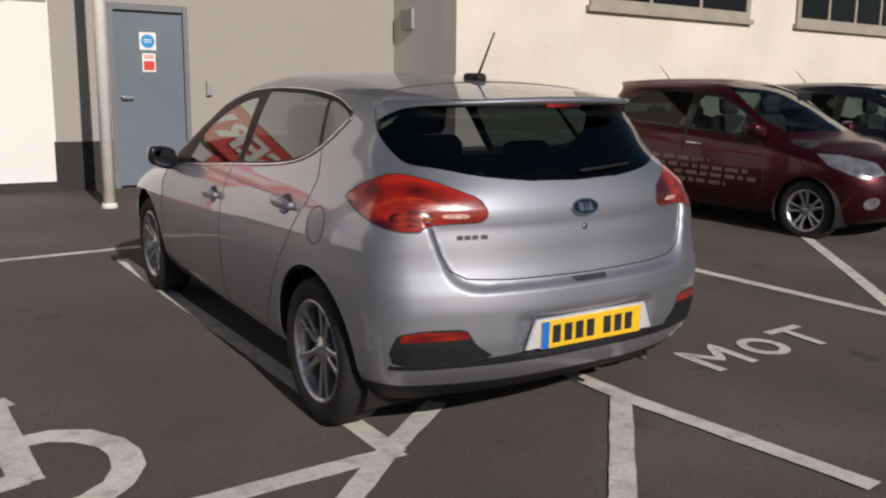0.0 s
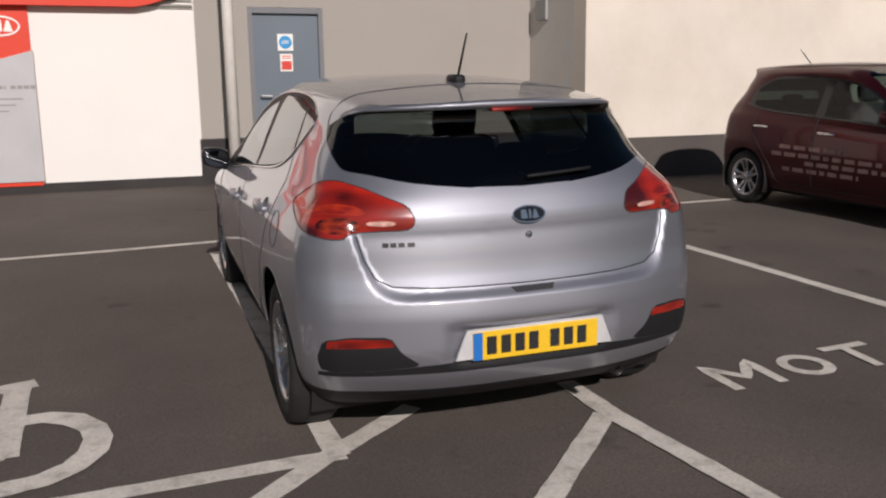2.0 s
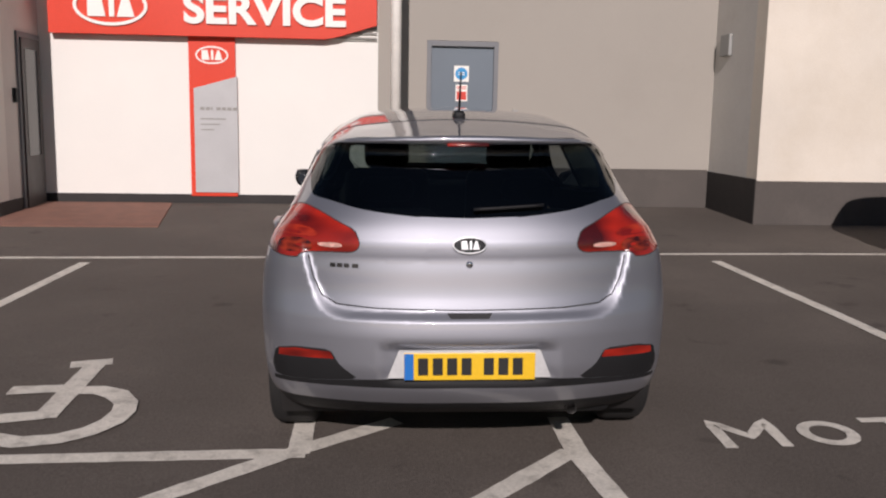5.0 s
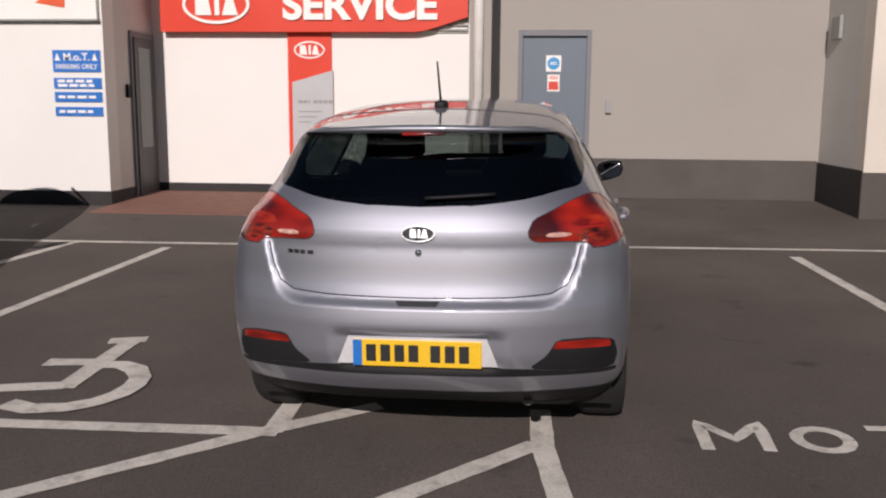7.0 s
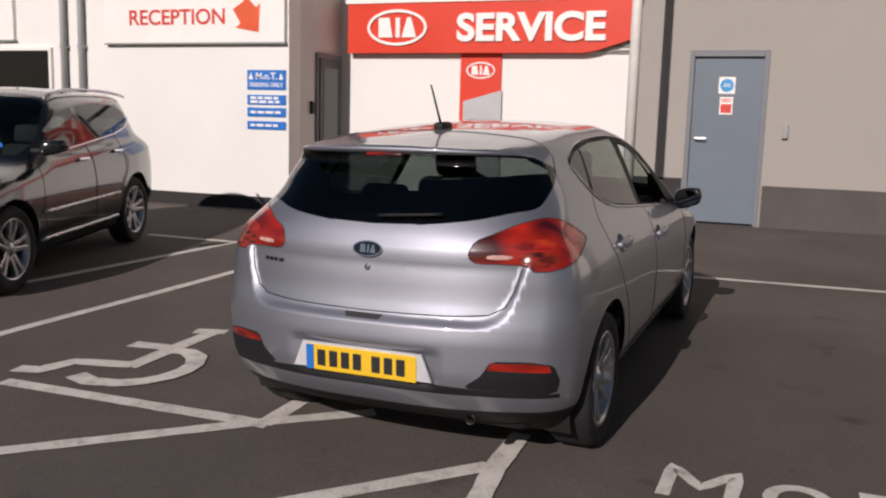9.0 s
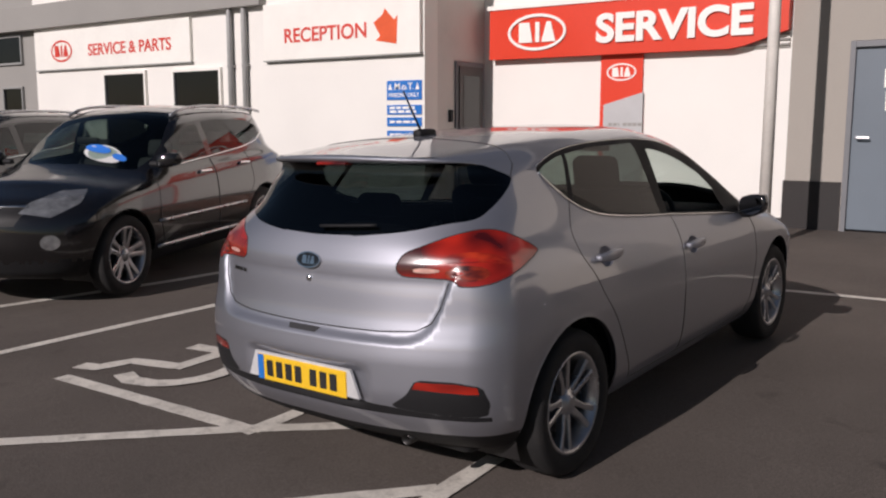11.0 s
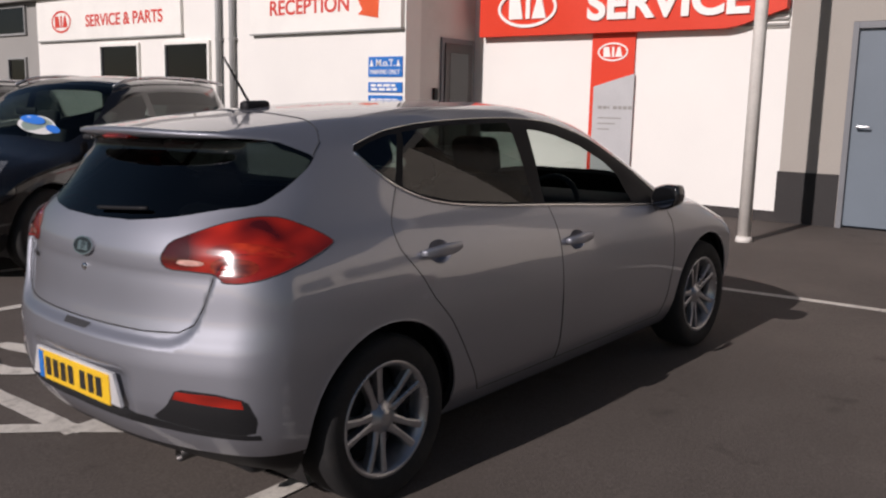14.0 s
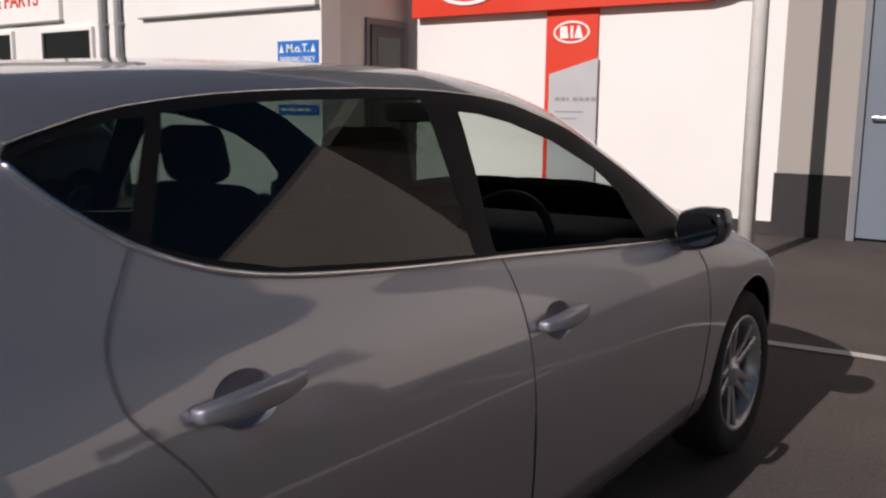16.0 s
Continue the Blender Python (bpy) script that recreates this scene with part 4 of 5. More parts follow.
def build_car(root, S, step, regions, seams, paint, under_z, wheels, seats=True, arch_mat=None):
    """regions: (name, view, outline, material, label, parent name), the first that holds a face takes it. seams: (view, line, closed, radius, material, name)."""
    F = body_field(S)
    zmax = max(p[1] for p in S["top"]) + 0.08
    pts, quads = shell(F, (-1.02, -1.1, 0.08), (1.02, S["length"] , zmax), step)
    bm = bmesh.new()
    vs = [bm.verts.new(p) for p in pts.tolist()]
    for q in quads.tolist():
        if len(set(q)) == 4:
            bm.faces.new([vs[i] for i in q])
    arches = []
    for (wy, wz, wr) in wheels:
        circle = [(wy + wr * math.cos(a), wz + wr * math.sin(a)) for a in [2 * math.pi * k / 40 for k in range(40)]]
        for s in (-1, 1):
            v = side_view(s)
            v.pick = lambda c, s=s: c.x * s > 0.55
            arches.append(("arch", v, circle, None, "", None))
    allreg = arches + regions
    slicer = Slicer(bm)
    for name, view, poly, *_ in allreg:
        slicer.cut(list(poly), view)
    faces = [f for f in bm.faces]
    bm.verts.index_update()
    V = np.array([v.co[:] for v in bm.verts])
    cents = np.array([f.calc_center_median()[:] for f in faces])
    owner = -np.ones(len(faces), int)
    for k, (name, view, poly, *_) in enumerate(allreg):
        q = np.stack([cents @ np.array(view.e1), cents @ np.array(view.e2)], 1)
        m = inside_polygon(poly, q) & (owner < 0)
        for i in np.nonzero(m)[0]:
            if view.pick(Vector(cents[i])):
                owner[i] = k
    under = (owner < 0) & (cents[:, 2] < under_z)
    owner[under] = -2
    V2 = settle(F, V, 2)
    flist = [[v.index for v in f.verts] for f in faces]
    bm.free()

    def piece(sel):
        ids, out = {}, []
        for i in np.nonzero(sel)[0]:
            out.append([ids.setdefault(j, len(ids)) for j in flist[i]])
        order = sorted(ids, key=ids.get)
        return V2[order], out

    made = {}
    body_v, body_f = piece(owner == -1)
    made["body"] = skin("body", F, body_v, body_f, paint, root)
    v, fc = piece(owner == -2)
    skin("underbody", F, v, fc, M_BLACKPLASTIC, root, "black plastic lower edge")
    lining = owner == -1
    for k, (name, view, poly, mat, label, par) in enumerate(allreg):
        if mat is None:
            continue
        same = [i for i, r in enumerate(allreg) if r[0] == name and name in ("rear_window", "tailgate")]
        if same and k != same[0]:
            continue
        sel = np.isin(owner, same) if same else owner == k
        if not sel.any():
            continue
        v, fc = piece(sel)
        sheet = None
        if name in ("rear_door_glass", "quarter_glass", "front_door_glass"):
            mates = [i for i, q in enumerate(allreg) if q[0] in ("rear_door_glass", "quarter_glass", "front_door_glass")]
            sheet = np.concatenate([piece(owner == i)[0] for i in mates if (owner == i).any()])
            sheet = sheet[sheet[:, 0] * v[0][0] > 0]
        ob = skin(name, F, v, fc, mat, root, label, sheet=sheet)
        made.setdefault(name, []).append(ob)
        if mat is paint:
            lining |= sel
    v, fc = piece(lining)
    skin("cabin_lining", F, v, fc, M_CABIN, root, "dark cabin lining", offset=-0.028, flip=True)
    for (wy, wz, wr) in wheels:
        for s in (-1, 1):
            bm = bmesh.new()
            n = 28
            rows = [[bm.verts.new((s * x, wy + r * math.cos(t), wz + r * math.sin(t))) for t in [math.pi * (-0.14 + 1.28 * k / n) for k in range(n + 1)]] for x, r in [(0.50, 0.02), (0.50, wr + 0.006), (0.80, wr + 0.006)]]
            for p, q in zip(rows, rows[1:]):
                for k in range(n):
                    bm.faces.new((p[k], p[k + 1], q[k + 1], q[k]))
            part("arch_liner", bm, M_VOID, root, "black wheel arch liner", smooth=True)
            v = side_view(s)
            lip = [(wy + (wr + 0.004) * math.cos(t), wz + (wr + 0.004) * math.sin(t)) for t in [math.pi * (-0.02 + 1.04 * k / 40) for k in range(41)]]
            part("arch_edge", tube(v.lift(F, lip, -0.004), 0.0055), arch_mat or paint, root, smooth=True)
    for view, line, closed, rad, mat, name in seams:
        part(name, tube(view.lift(F, dense(list(line), 0.03, closed), 0.0005 if rad < 0.005 else 0.002), rad, 6, closed), mat, root, smooth=True)
    if seats:
        for x in (-0.36, 0.36):
            seat(root, x, 1.30, True, 0.03)
            seat(root, x * 0.95, 0.30, False)
        part("dashboard", soft_box((-0.70, 1.85, 0.60), (0.70, 2.35, 0.93), 0.08), M_CABIN, root, smooth=True)
        part("cabin_floor", soft_box((-0.70, -0.4, 0.24), (0.70, 2.4, 0.30), 0.02), M_CABIN, root)
        part("boot_cover", soft_box((-0.60, -0.45, 0.86), (0.60, 0.15, 0.88), 0.008), M_CABIN, root)
        sw = bmesh.new()
        ring = [(0.36 + 0.18 * math.cos(t), 0, 0.18 * math.sin(t)) for t in [2 * math.pi * k / 28 for k in range(28)]]
        add_tube(sw, ring, 0.016, 8, True)
        add_box(sw, (0.20, -0.01, -0.03), (0.52, 0.02, 0.03))
        sw.transform(pose(0, 1.78, 0.88, -22, 0, 0))
        part("steering_wheel", sw, M_BLACKPLASTIC, root, smooth=True)
        part("cabin_mirror", soft_box((-0.12, 1.78, 1.28), (0.12, 1.80, 1.345), 0.012), M_BLACKPLASTIC, root, smooth=True)
    return F, made
# ---- the silver hatchback ----
HATCH["length"] = 3.75
CAR_M = pose(2.457, 3.204, ground_z(2.457, 3.204), 1.8, -0.7, -2.3)
hatch = group_empty("parked_hatchback", "silver five-door hatchback parked on worn white lines", "car", CAR_M)
WH = [(0.018, 0.320, 0.370), (2.658, 0.320, 0.370)]
DLO_LOW = [(0.065, 1.295), (0.085, 1.265), (0.134, 1.215), (0.213, 1.155), (0.328, 1.102), (0.495, 1.062), (0.80, 1.026), (1.10, 0.999), (1.457, 0.965), (1.90, 0.922), (2.13, 0.905)]
DLO_TOP = [(2.16, 0.965), (2.10, 1.025), (1.99, 1.110), (1.745, 1.250), (1.58, 1.310), (1.40, 1.358), (1.07, 1.386), (0.60, 1.386), (0.30, 1.364), (0.135, 1.330), (0.08, 1.314)]
DLO_LOW, DLO_TOP = smooth_line(DLO_LOW, 3), smooth_line(DLO_TOP, 3)
DLO = DLO_LOW + DLO_TOP
FRONT_GLASS = [(1.12, 1.010), (1.45, 0.980), (1.86, 0.942), (1.835, 1.075), (1.74, 1.155), (1.57, 1.240), (1.40, 1.296), (1.28, 1.322), (1.20, 1.330)]
REAR_DOOR_GLASS = [(0.250, 1.150), (0.335, 1.116), (0.495, 1.076), (0.80, 1.040), (1.040, 1.016), (1.080, 1.366), (0.60, 1.367), (0.360, 1.350)]
QUARTER_GLASS = [(0.085, 1.293), (0.10, 1.265), (0.148, 1.215), (0.218, 1.170), (0.325, 1.345), (0.27, 1.342), (0.145, 1.316)]
FRONT_DOOR = [(1.130, 0.998), (1.457, 0.965), (1.90, 0.922), (2.16, 0.902), (2.22, 0.80), (2.23, 0.60), (2.19, 0.40), (2.15, 0.285), (1.135, 0.285), (1.133, 0.60)]
REAR_DOOR = [(0.213, 1.155), (0.328, 1.102), (0.495, 1.062), (0.80, 1.026), (1.127, 0.998), (1.130, 0.60), (1.132, 0.285), (0.56, 0.285), (0.45, 0.47), (0.35, 0.63), (0.25, 0.745), (0.19, 0.836), (0.126, 0.915), (0.108, 0.954), (0.107, 1.0), (0.125, 1.04), (0.161, 1.088)]
TAIL = [(-0.131, 0.973), (-0.099, 1.020), (-0.019, 1.050), (0.072, 1.080), (0.161, 1.098), (0.214, 1.102), (0.275, 1.096), (0.356, 1.061), (0.419, 1.025), (0.447, 1.003), (0.412, 0.981), (0.351, 0.955), (0.286, 0.932), (0.221, 0.915), (0.153, 0.905), (0.094, 0.905), (0.085, 0.918), (0.067, 0.927), (-0.016, 0.931), (-0.104, 0.932), (-0.127, 0.948)]
TAIL = rounded(TAIL, 1, 0.2)
REAR_GLASS = [(-0.36, 1.088), (-0.20, 1.075), (0.0, 1.069), (0.20, 1.075), (0.36, 1.088), (0.36, 1.356), (-0.36, 1.356)]
GLASS_WRAP = [(-0.31, 1.070), (-0.10, 1.094), (0.067, 1.122), (0.187, 1.136), (0.245, 1.162), (0.30, 1.199), (0.352, 1.246), (0.372, 1.278), (0.362, 1.290), (0.329, 1.305), (0.25, 1.338), (0.15, 1.352), (0.0, 1.356), (-0.31, 1.356)]
TAILGATE = [(-0.645, 0.915), (-0.625, 0.83), (-0.59, 0.76), (-0.53, 0.728), (-0.38, 0.718), (0.0, 0.714), (0.38, 0.718), (0.53, 0.728), (0.59, 0.76), (0.625, 0.83), (0.645, 0.915), (0.60, 1.10), (0.66, 1.17), (0.61, 1.26), (0.51, 1.345), (-0.51, 1.345), (-0.61, 1.26), (-0.66, 1.17), (-0.60, 1.10)]
POD = rounded([(0.785, 0.530), (0.70, 0.548), (0.555, 0.550), (0.515, 0.485), (0.440, 0.432), (0.62, 0.412), (0.79, 0.405), (0.805, 0.46)], 1, 0.15)
REFLECT = [(0.770, 0.528), (0.70, 0.540), (0.555, 0.540), (0.540, 0.512), (0.68, 0.505), (0.775, 0.500)]
# dark band under the plate: shading of the bumper drawn as black colour
PLATE_SHADE = [(-0.80, 0.404), (-0.62, 0.412), (-0.45, 0.430), (-0.30, 0.438), (0.30, 0.438), (0.45, 0.430), (0.62, 0.412), (0.80, 0.404), (0.80, 0.385), (0.5, 0.396), (0, 0.402), (-0.5, 0.396), (-0.80, 0.385)]
WINDSCREEN = rounded([(-0.52, 1.42), (0.0, 1.50), (0.52, 1.42), (0.66, 2.05), (0.60, 2.40), (0.0, 2.60), (-0.60, 2.40), (-0.66, 2.05)], 1, 0.15)
HEADLAMP = [(-1.95, 0.70), (-1.75, 0.62), (-1.45, 0.72), (-1.40, 0.80), (-1.6, 0.84), (-1.85, 0.80)]
REAR_DOOR = REAR_DOOR[:4] + smooth_line(REAR_DOOR[4:7], 2) + smooth_line(REAR_DOOR[7:], 3)
GLASS_WRAP = smooth_line(GLASS_WRAP[:8], 3) + GLASS_WRAP[8:]
HANDLES = ((0.205, 0.425, 0.915), (1.165, 1.37, 0.838))


def cup_outline(y0, y1, zz, k=1.0):
    return [((y0 + y1) / 2 + 0.066 * k * math.cos(t), zz - 0.010 + 0.044 * k * math.sin(t)) for t in [2 * math.pi * i / 28 for i in range(28)]]


reg = []
for s in (1, -1):
    sv, rc = side_view(s), rear_corner(s)
    for hh in HANDLES:
        reg.append(("handle_opening", sv, cup_outline(*hh), None, "", None))
    reg.append(("tail_lamp", rc, TAIL, M_LAMPRED, "red and amber tail lamp", None))
    if s < 0:
        reg.append(("front_door_glass", sv, FRONT_GLASS, M_GLASSLIGHT, "", None))
    else:
        reg.append(("window_opening", sv, FRONT_GLASS, None, "", None))
    reg.append(("rear_door_glass", sv, REAR_DOOR_GLASS, M_GLASSREAR, "", None))
    reg.append(("quarter_glass", sv, QUARTER_GLASS, M_GLASSREAR, "", None))
    reg.append(("window_surround", sv, DLO, M_SATIN, "satin black window surround", None))
    reg.append(("front_door", sv, FRONT_DOOR, M_SILVER, "", None))
    reg.append(("rear_door", sv, REAR_DOOR, M_SILVER, "", None))
    pod = [(s * x, z) for x, z in POD]
    reg.append(("reflector", REAR_VIEW, [(s * x, z) for x, z in REFLECT], M_LAMPRED, "red rear reflector", None))
    reg.append(("bumper_pod", REAR_VIEW, pod, M_BLACKPLASTIC, "black plastic bumper insert", None))
    reg.append(("headlamp", front_corner(s), HEADLAMP, M_LAMPCLEAR, "", None))
for s in (1, -1):
    reg.append(("rear_window", rear_corner(s), GLASS_WRAP, M_GLASSDARK, "dark tinted rear window", None))
reg.append(("rear_window", REAR_VIEW, REAR_GLASS, M_GLASSDARK, "dark tinted rear window", None))
reg.append(("tailgate", REAR_VIEW, TAILGATE, M_SILVER, "", None))
reg.append(("valance", REAR_VIEW, [(-0.9, 0.312), (-0.5, 0.320), (0, 0.325), (0.5, 0.320), (0.9, 0.312), (0.9, 0.1), (-0.9, 0.1)], M_BLACKPLASTIC, "black plastic valance", None))
# black colour here paints the shade below the plate, no separate trim
reg.append(("bumper_strip", REAR_VIEW, PLATE_SHADE, M_BLACKPLASTIC, "", None))
reg.append(("windscreen", TOP_VIEW, WINDSCREEN, M_GLASSLIGHT, "", None))
seams = []
for s in (1, -1):
    sv, rc = side_view(s), rear_corner(s)
    seams += [(sv, REAR_DOOR, True, 0.0018, M_SEAM, "door_gap"), (sv, FRONT_DOOR[3:], False, 0.0018, M_SEAM, "door_gap"),
              (sv, DLO_LOW[1:], False, 0.006, M_CHROME, "window_trim"), (sv, DLO_TOP, False, 0.003, M_CHROME, "window_trim"),
              (rc, TAIL, True, 0.0022, M_SEAM, "lamp_gap")]
seams += [(REAR_VIEW, TAILGATE[:11], False, 0.0028, M_SEAM, "tailgate_gap"), (TOP_VIEW, [(-0.64, -0.12), (-0.615, -0.065), (-0.57, -0.035), (-0.45, -0.01), (0.0, 0.005), (0.45, -0.01), (0.57, -0.035), (0.615, -0.065), (0.64, -0.12)], False, 0.0025, M_SEAM, "tailgate_gap")]
HF, hparts = build_car(hatch, HATCH, 0.017, reg, seams, M_SILVER, 0.205, WH)
for wy in (0.018, 2.655):
    for s in (1, -1):
        wheel(hatch, wy, 0.316, 0.868, s, 0.316, 0.218, 0.205, 5, True, 20)

# handles, badge, plate, lamps, aerial, exhaust
for s in (1, -1):
    sv = side_view(s)
    for y0, y1, zz in HANDLES:
        mid = sv.lift(HF, [((y0 + y1) / 2, zz)])[0]
        bm = soft_box((-0.010, -(y1 - y0) / 2, -0.022), (0.022, (y1 - y0) / 2, 0.022), 0.010, 3)
        bmesh.ops.subdivide_edges(bm, edges=[e for e in bm.edges if abs(e.verts[0].co.y - e.verts[1].co.y) > 0.1], cuts=6)
        for v in bm.verts:
            v.co.z *= 1 - 0.45 * (abs(v.co.y) / ((y1 - y0) / 2)) ** 2
            v.co.x -= 0.020 * (abs(v.co.y) / ((y1 - y0) / 2)) ** 2.5
        bm.transform(Matrix.Translation((0.030, 0, 0)))
        bm.transform(Matrix.Translation(Vector(mid)) @ pose(0, 0, 0, 2, 0, 0) @ Matrix.Diagonal((s, 1, 1, 1)))
        h = part("door_handle", bm, M_SILVER, hatch, smooth=True)
        bm = bmesh.new()
        rows = [[bm.verts.new(p) for p in sv.lift(HF, cup_outline(y0, y1, zz, k), out)] for k, out in ((1.02, 0.0008), (0.97, -0.003), (0.86, -0.013), (0.62, -0.023), (0.3, -0.027))]
        for p, q in zip(rows, rows[1:]):
            for k in range(len(p)):
                bm.faces.new((p[k], p[(k + 1) % len(p)], q[(k + 1) % len(q)], q[k]))
        bm.faces.new(rows[-1])
        part("handle_cup", bm, M_SILVER, h, smooth=True)
    # lamp details lie just proud of the red lens
    rc = rear_corner(s)
    for poly, mt, nm in (([(0.05, 0.930), (0.16, 0.922), (0.22, 0.945), (0.20, 0.975), (0.10, 0.985), (0.05, 0.965)], M_LAMPSMOKE, "indicator_lens"),
                         ([(-0.075, 0.950), (0.02, 0.950), (0.035, 0.966), (-0.06, 0.970)], M_LAMPCLEAR, "reversing_lens"),
                         ([(0.02, 0.985), (0.20, 0.995), (0.30, 0.972), (0.34, 0.982), (0.20, 1.030), (0.06, 1.022)], M_LAMPAMBER, "amber_lens")):
        poly = rounded(poly, 2)
        mid = (sum(p[0] for p in poly) / len(poly), sum(p[1] for p in poly) / len(poly))
        n = len(poly)
        pts = [p for k in (1.0, 0.6) for p in [(mid[0] + k * (q[0] - mid[0]), mid[1] + k * (q[1] - mid[1])) for q in poly]] + [mid]
        fan = [[k, (k + 1) % n, n + (k + 1) % n, n + k] for k in range(n)] + [[n + k, n + (k + 1) % n, 2 * n] for k in range(n)]
        skin(nm, HF, rc.lift(HF, pts), fan if s > 0 else [f[::-1] for f in fan], mt, hparts["tail_lamp"][0 if s > 0 else 1], offset=0.0015)
    door_mirror(hatch, s, 0.83, 1.0, 2.06, 0.885, M_GLOSSBLACK)
    flap = [(-0.02 + 0.075 * math.cos(t), 0.865 + 0.075 * math.sin(t)) for t in [2 * math.pi * k / 32 for k in range(32)]]
    if s < 0:
        part("fuel_flap_gap", tube(sv.lift(HF, flap, 0.0005), 0.002, 6, True), M_SEAM, hatch, smooth=True)
plate = part("number_plate", soft_box((-0.26, -0.744, 0.442), (0.26, -0.737, 0.553), 0.003, 2), M_YELLOW, hatch, "yellow number plate with black bars")
part("plate_band", soft_box((-0.259, -0.7465, 0.444), (-0.222, -0.743, 0.551), 0.001, 1), M_BLUE, plate)
for k, x in enumerate((-0.205, -0.147, -0.09, -0.033, 0.055, 0.113, 0.17)):
    part("plate_bar", soft_box((x, -0.7465, 0.462), (x + 0.040, -0.743, 0.533), 0.002, 1), M_PLATEBLACK, plate)
part("plate_backing", prism([(-0.325, 0.450), (0.325, 0.450), (0.280, 0.562), (-0.280, 0.562)], 0.012, Matrix.Translation((0, -0.727, 0)) @ FACING), material("pale plate surround", (0.72, 0.72, 0.72), 0.35, metal=0.3), hatch, "pale reflective surround")
bz = 0.968
by = REAR_VIEW.lift(HF, [(0, bz)])[0][1]
tiltm = Matrix.Translation((0, by - 0.002, bz)) @ pose(0, 0, 0, -17, 0, 0) @ FACING
bd = part("badge", prism(ellipse(0, 0, 0.068, 0.034), 0.006, tiltm), M_GLOSSBLACK, hatch, "black oval badge with chrome strokes")
part("badge_ring", add_ring(bmesh.new(), 0, 0, 0.068, 0.034, 0.005, 0.008, tiltm), M_CHROME, bd)
logo_blocks(bd, "badge_block", 0.055, M_CHROME, 0.008, tiltm)
lk = REAR_VIEW.lift(HF, [(0, 0.893)])[0]
part("lock", cyl((0, lk[1] + 0.01, 0.893), (0, lk[1] - 0.006, 0.891), 0.016, 0.013), M_CHROME, hatch, "small chrome lock", smooth=True)
for k, (x0, w) in enumerate(((-0.555, 0.022), (-0.527, 0.022), (-0.499, 0.022), (-0.466, 0.026))):
    q = REAR_VIEW.lift(HF, [(x0, 0.872), (x0 + w, 0.872), (x0 + w, 0.888), (x0, 0.888)], 0.003)
    bm = bmesh.new()
    bm.faces.new([bm.verts.new(p) for p in q])
    part("model_mark", bm, M_DULLSTEEL, hatch)
# flat dark quad paints the shade of the latch recess onto the body
q = REAR_VIEW.lift(HF, [(-0.09, 0.703), (0.09, 0.703), (0.075, 0.685), (-0.075, 0.685)], 0.002)
bm = bmesh.new()
bm.faces.new([bm.verts.new(p) for p in q])
part("latch_shade", bm, M_SEAM, hatch)
part("brake_lamp", soft_box((-0.085, -0.513, 1.346), (0.085, -0.45, 1.360), 0.006, 2), M_LAMPRED, hatch, "slim red brake lamp", smooth=True)
ant = part("aerial_base", soft_box((-0.028, 0.06, 1.43), (0.028, 0.19, 1.475), 0.018, 3), M_BLACKPLASTIC, hatch, "black roof aerial", smooth=True)
part("aerial_rod", cyl((0, 0.10, 1.46), (0, -0.02, 1.65), 0.006, 0.004, 10), M_BLACKPLASTIC, ant, smooth=True)
part("exhaust_pipe", lathe([(0.024, 0.16), (0.024, 0.0), (0.020, 0.0), (0.020, 0.10)], 20), M_DULLSTEEL, hatch, "dull steel exhaust pipe", smooth=True).matrix_local = pose(0.44, -0.60, 0.265, 0, 0, 90)
part("exhaust_box", soft_box((0.15, -0.45, 0.18), (0.65, -0.25, 0.30), 0.05), M_BLACKPLASTIC, hatch, smooth=True)
part("rear_wiper", tube(REAR_VIEW.lift(HF, dense([(0.02, 1.095), (0.30, 1.110)], 0.04, False), 0.015), 0.007), M_BLACKPLASTIC, hatch, smooth=True)
# ---- the other parked cars ----
SUV = dict(
    prof=[(0.18, 0.78), (0.30, 0.86), (0.50, 0.915), (0.72, 0.927), (0.90, 0.915), (1.02, 0.88), (1.10, 0.835), (1.30, 0.765), (1.50, 0.675), (1.66, 0.56)],
    plan=[(-1.0, 0.20), (-0.8, 0.11), (-0.6, 0.055), (-0.3, 0.015), (0.0, 0.0), (2.3, 0.0), (2.8, 0.03), (3.1, 0.10), (3.3, 0.21), (3.5, 0.36)],
    plan_up=[(-1.0, 0.12), (-0.5, 0.07), (0.0, 0.015), (0.5, 0.0), (1.6, 0.0), (3.5, 0.02)],
    rear=[(0.18, -0.66), (0.35, -0.80), (0.60, -0.86), (0.80, -0.85), (1.05, -0.80), (1.25, -0.69), (1.45, -0.57), (1.53, -0.53), (1.555, -0.62), (1.58, -0.68), (1.7, -0.68)],
    front=[(0.18, 3.16), (0.32, 3.30), (0.55, 3.36), (0.75, 3.35), (0.90, 3.26), (1.0, 3.05), (1.7, 2.4)],
    top=[(-1.0, 1.55), (-0.5, 1.585), (0.1, 1.625), (0.7, 1.640), (1.05, 1.625), (1.35, 1.565), (1.70, 1.420), (2.05, 1.235), (2.30, 1.115), (2.50, 1.070), (2.9, 1.01), (3.2, 0.92), (3.45, 0.78)],
    belt=[(-1.0, 1.15), (0.0, 1.11), (1.0, 1.07), (2.3, 1.03), (3.5, 0.98)], bottom=[(-1.0, 0.34), (-0.5, 0.24), (0.0, 0.21), (2.5, 0.21), (3.5, 0.26)],
    belt_ref=1.07, rear_round=0.20, rear_wrap=0.10, recess=0.0, gate=(0.7, 0.6, 0.0), front_round=0.30, crown=0.05, sweep=0.16, k_roof=0.10, k_rear=0.09, lip=1.55, length=3.6)
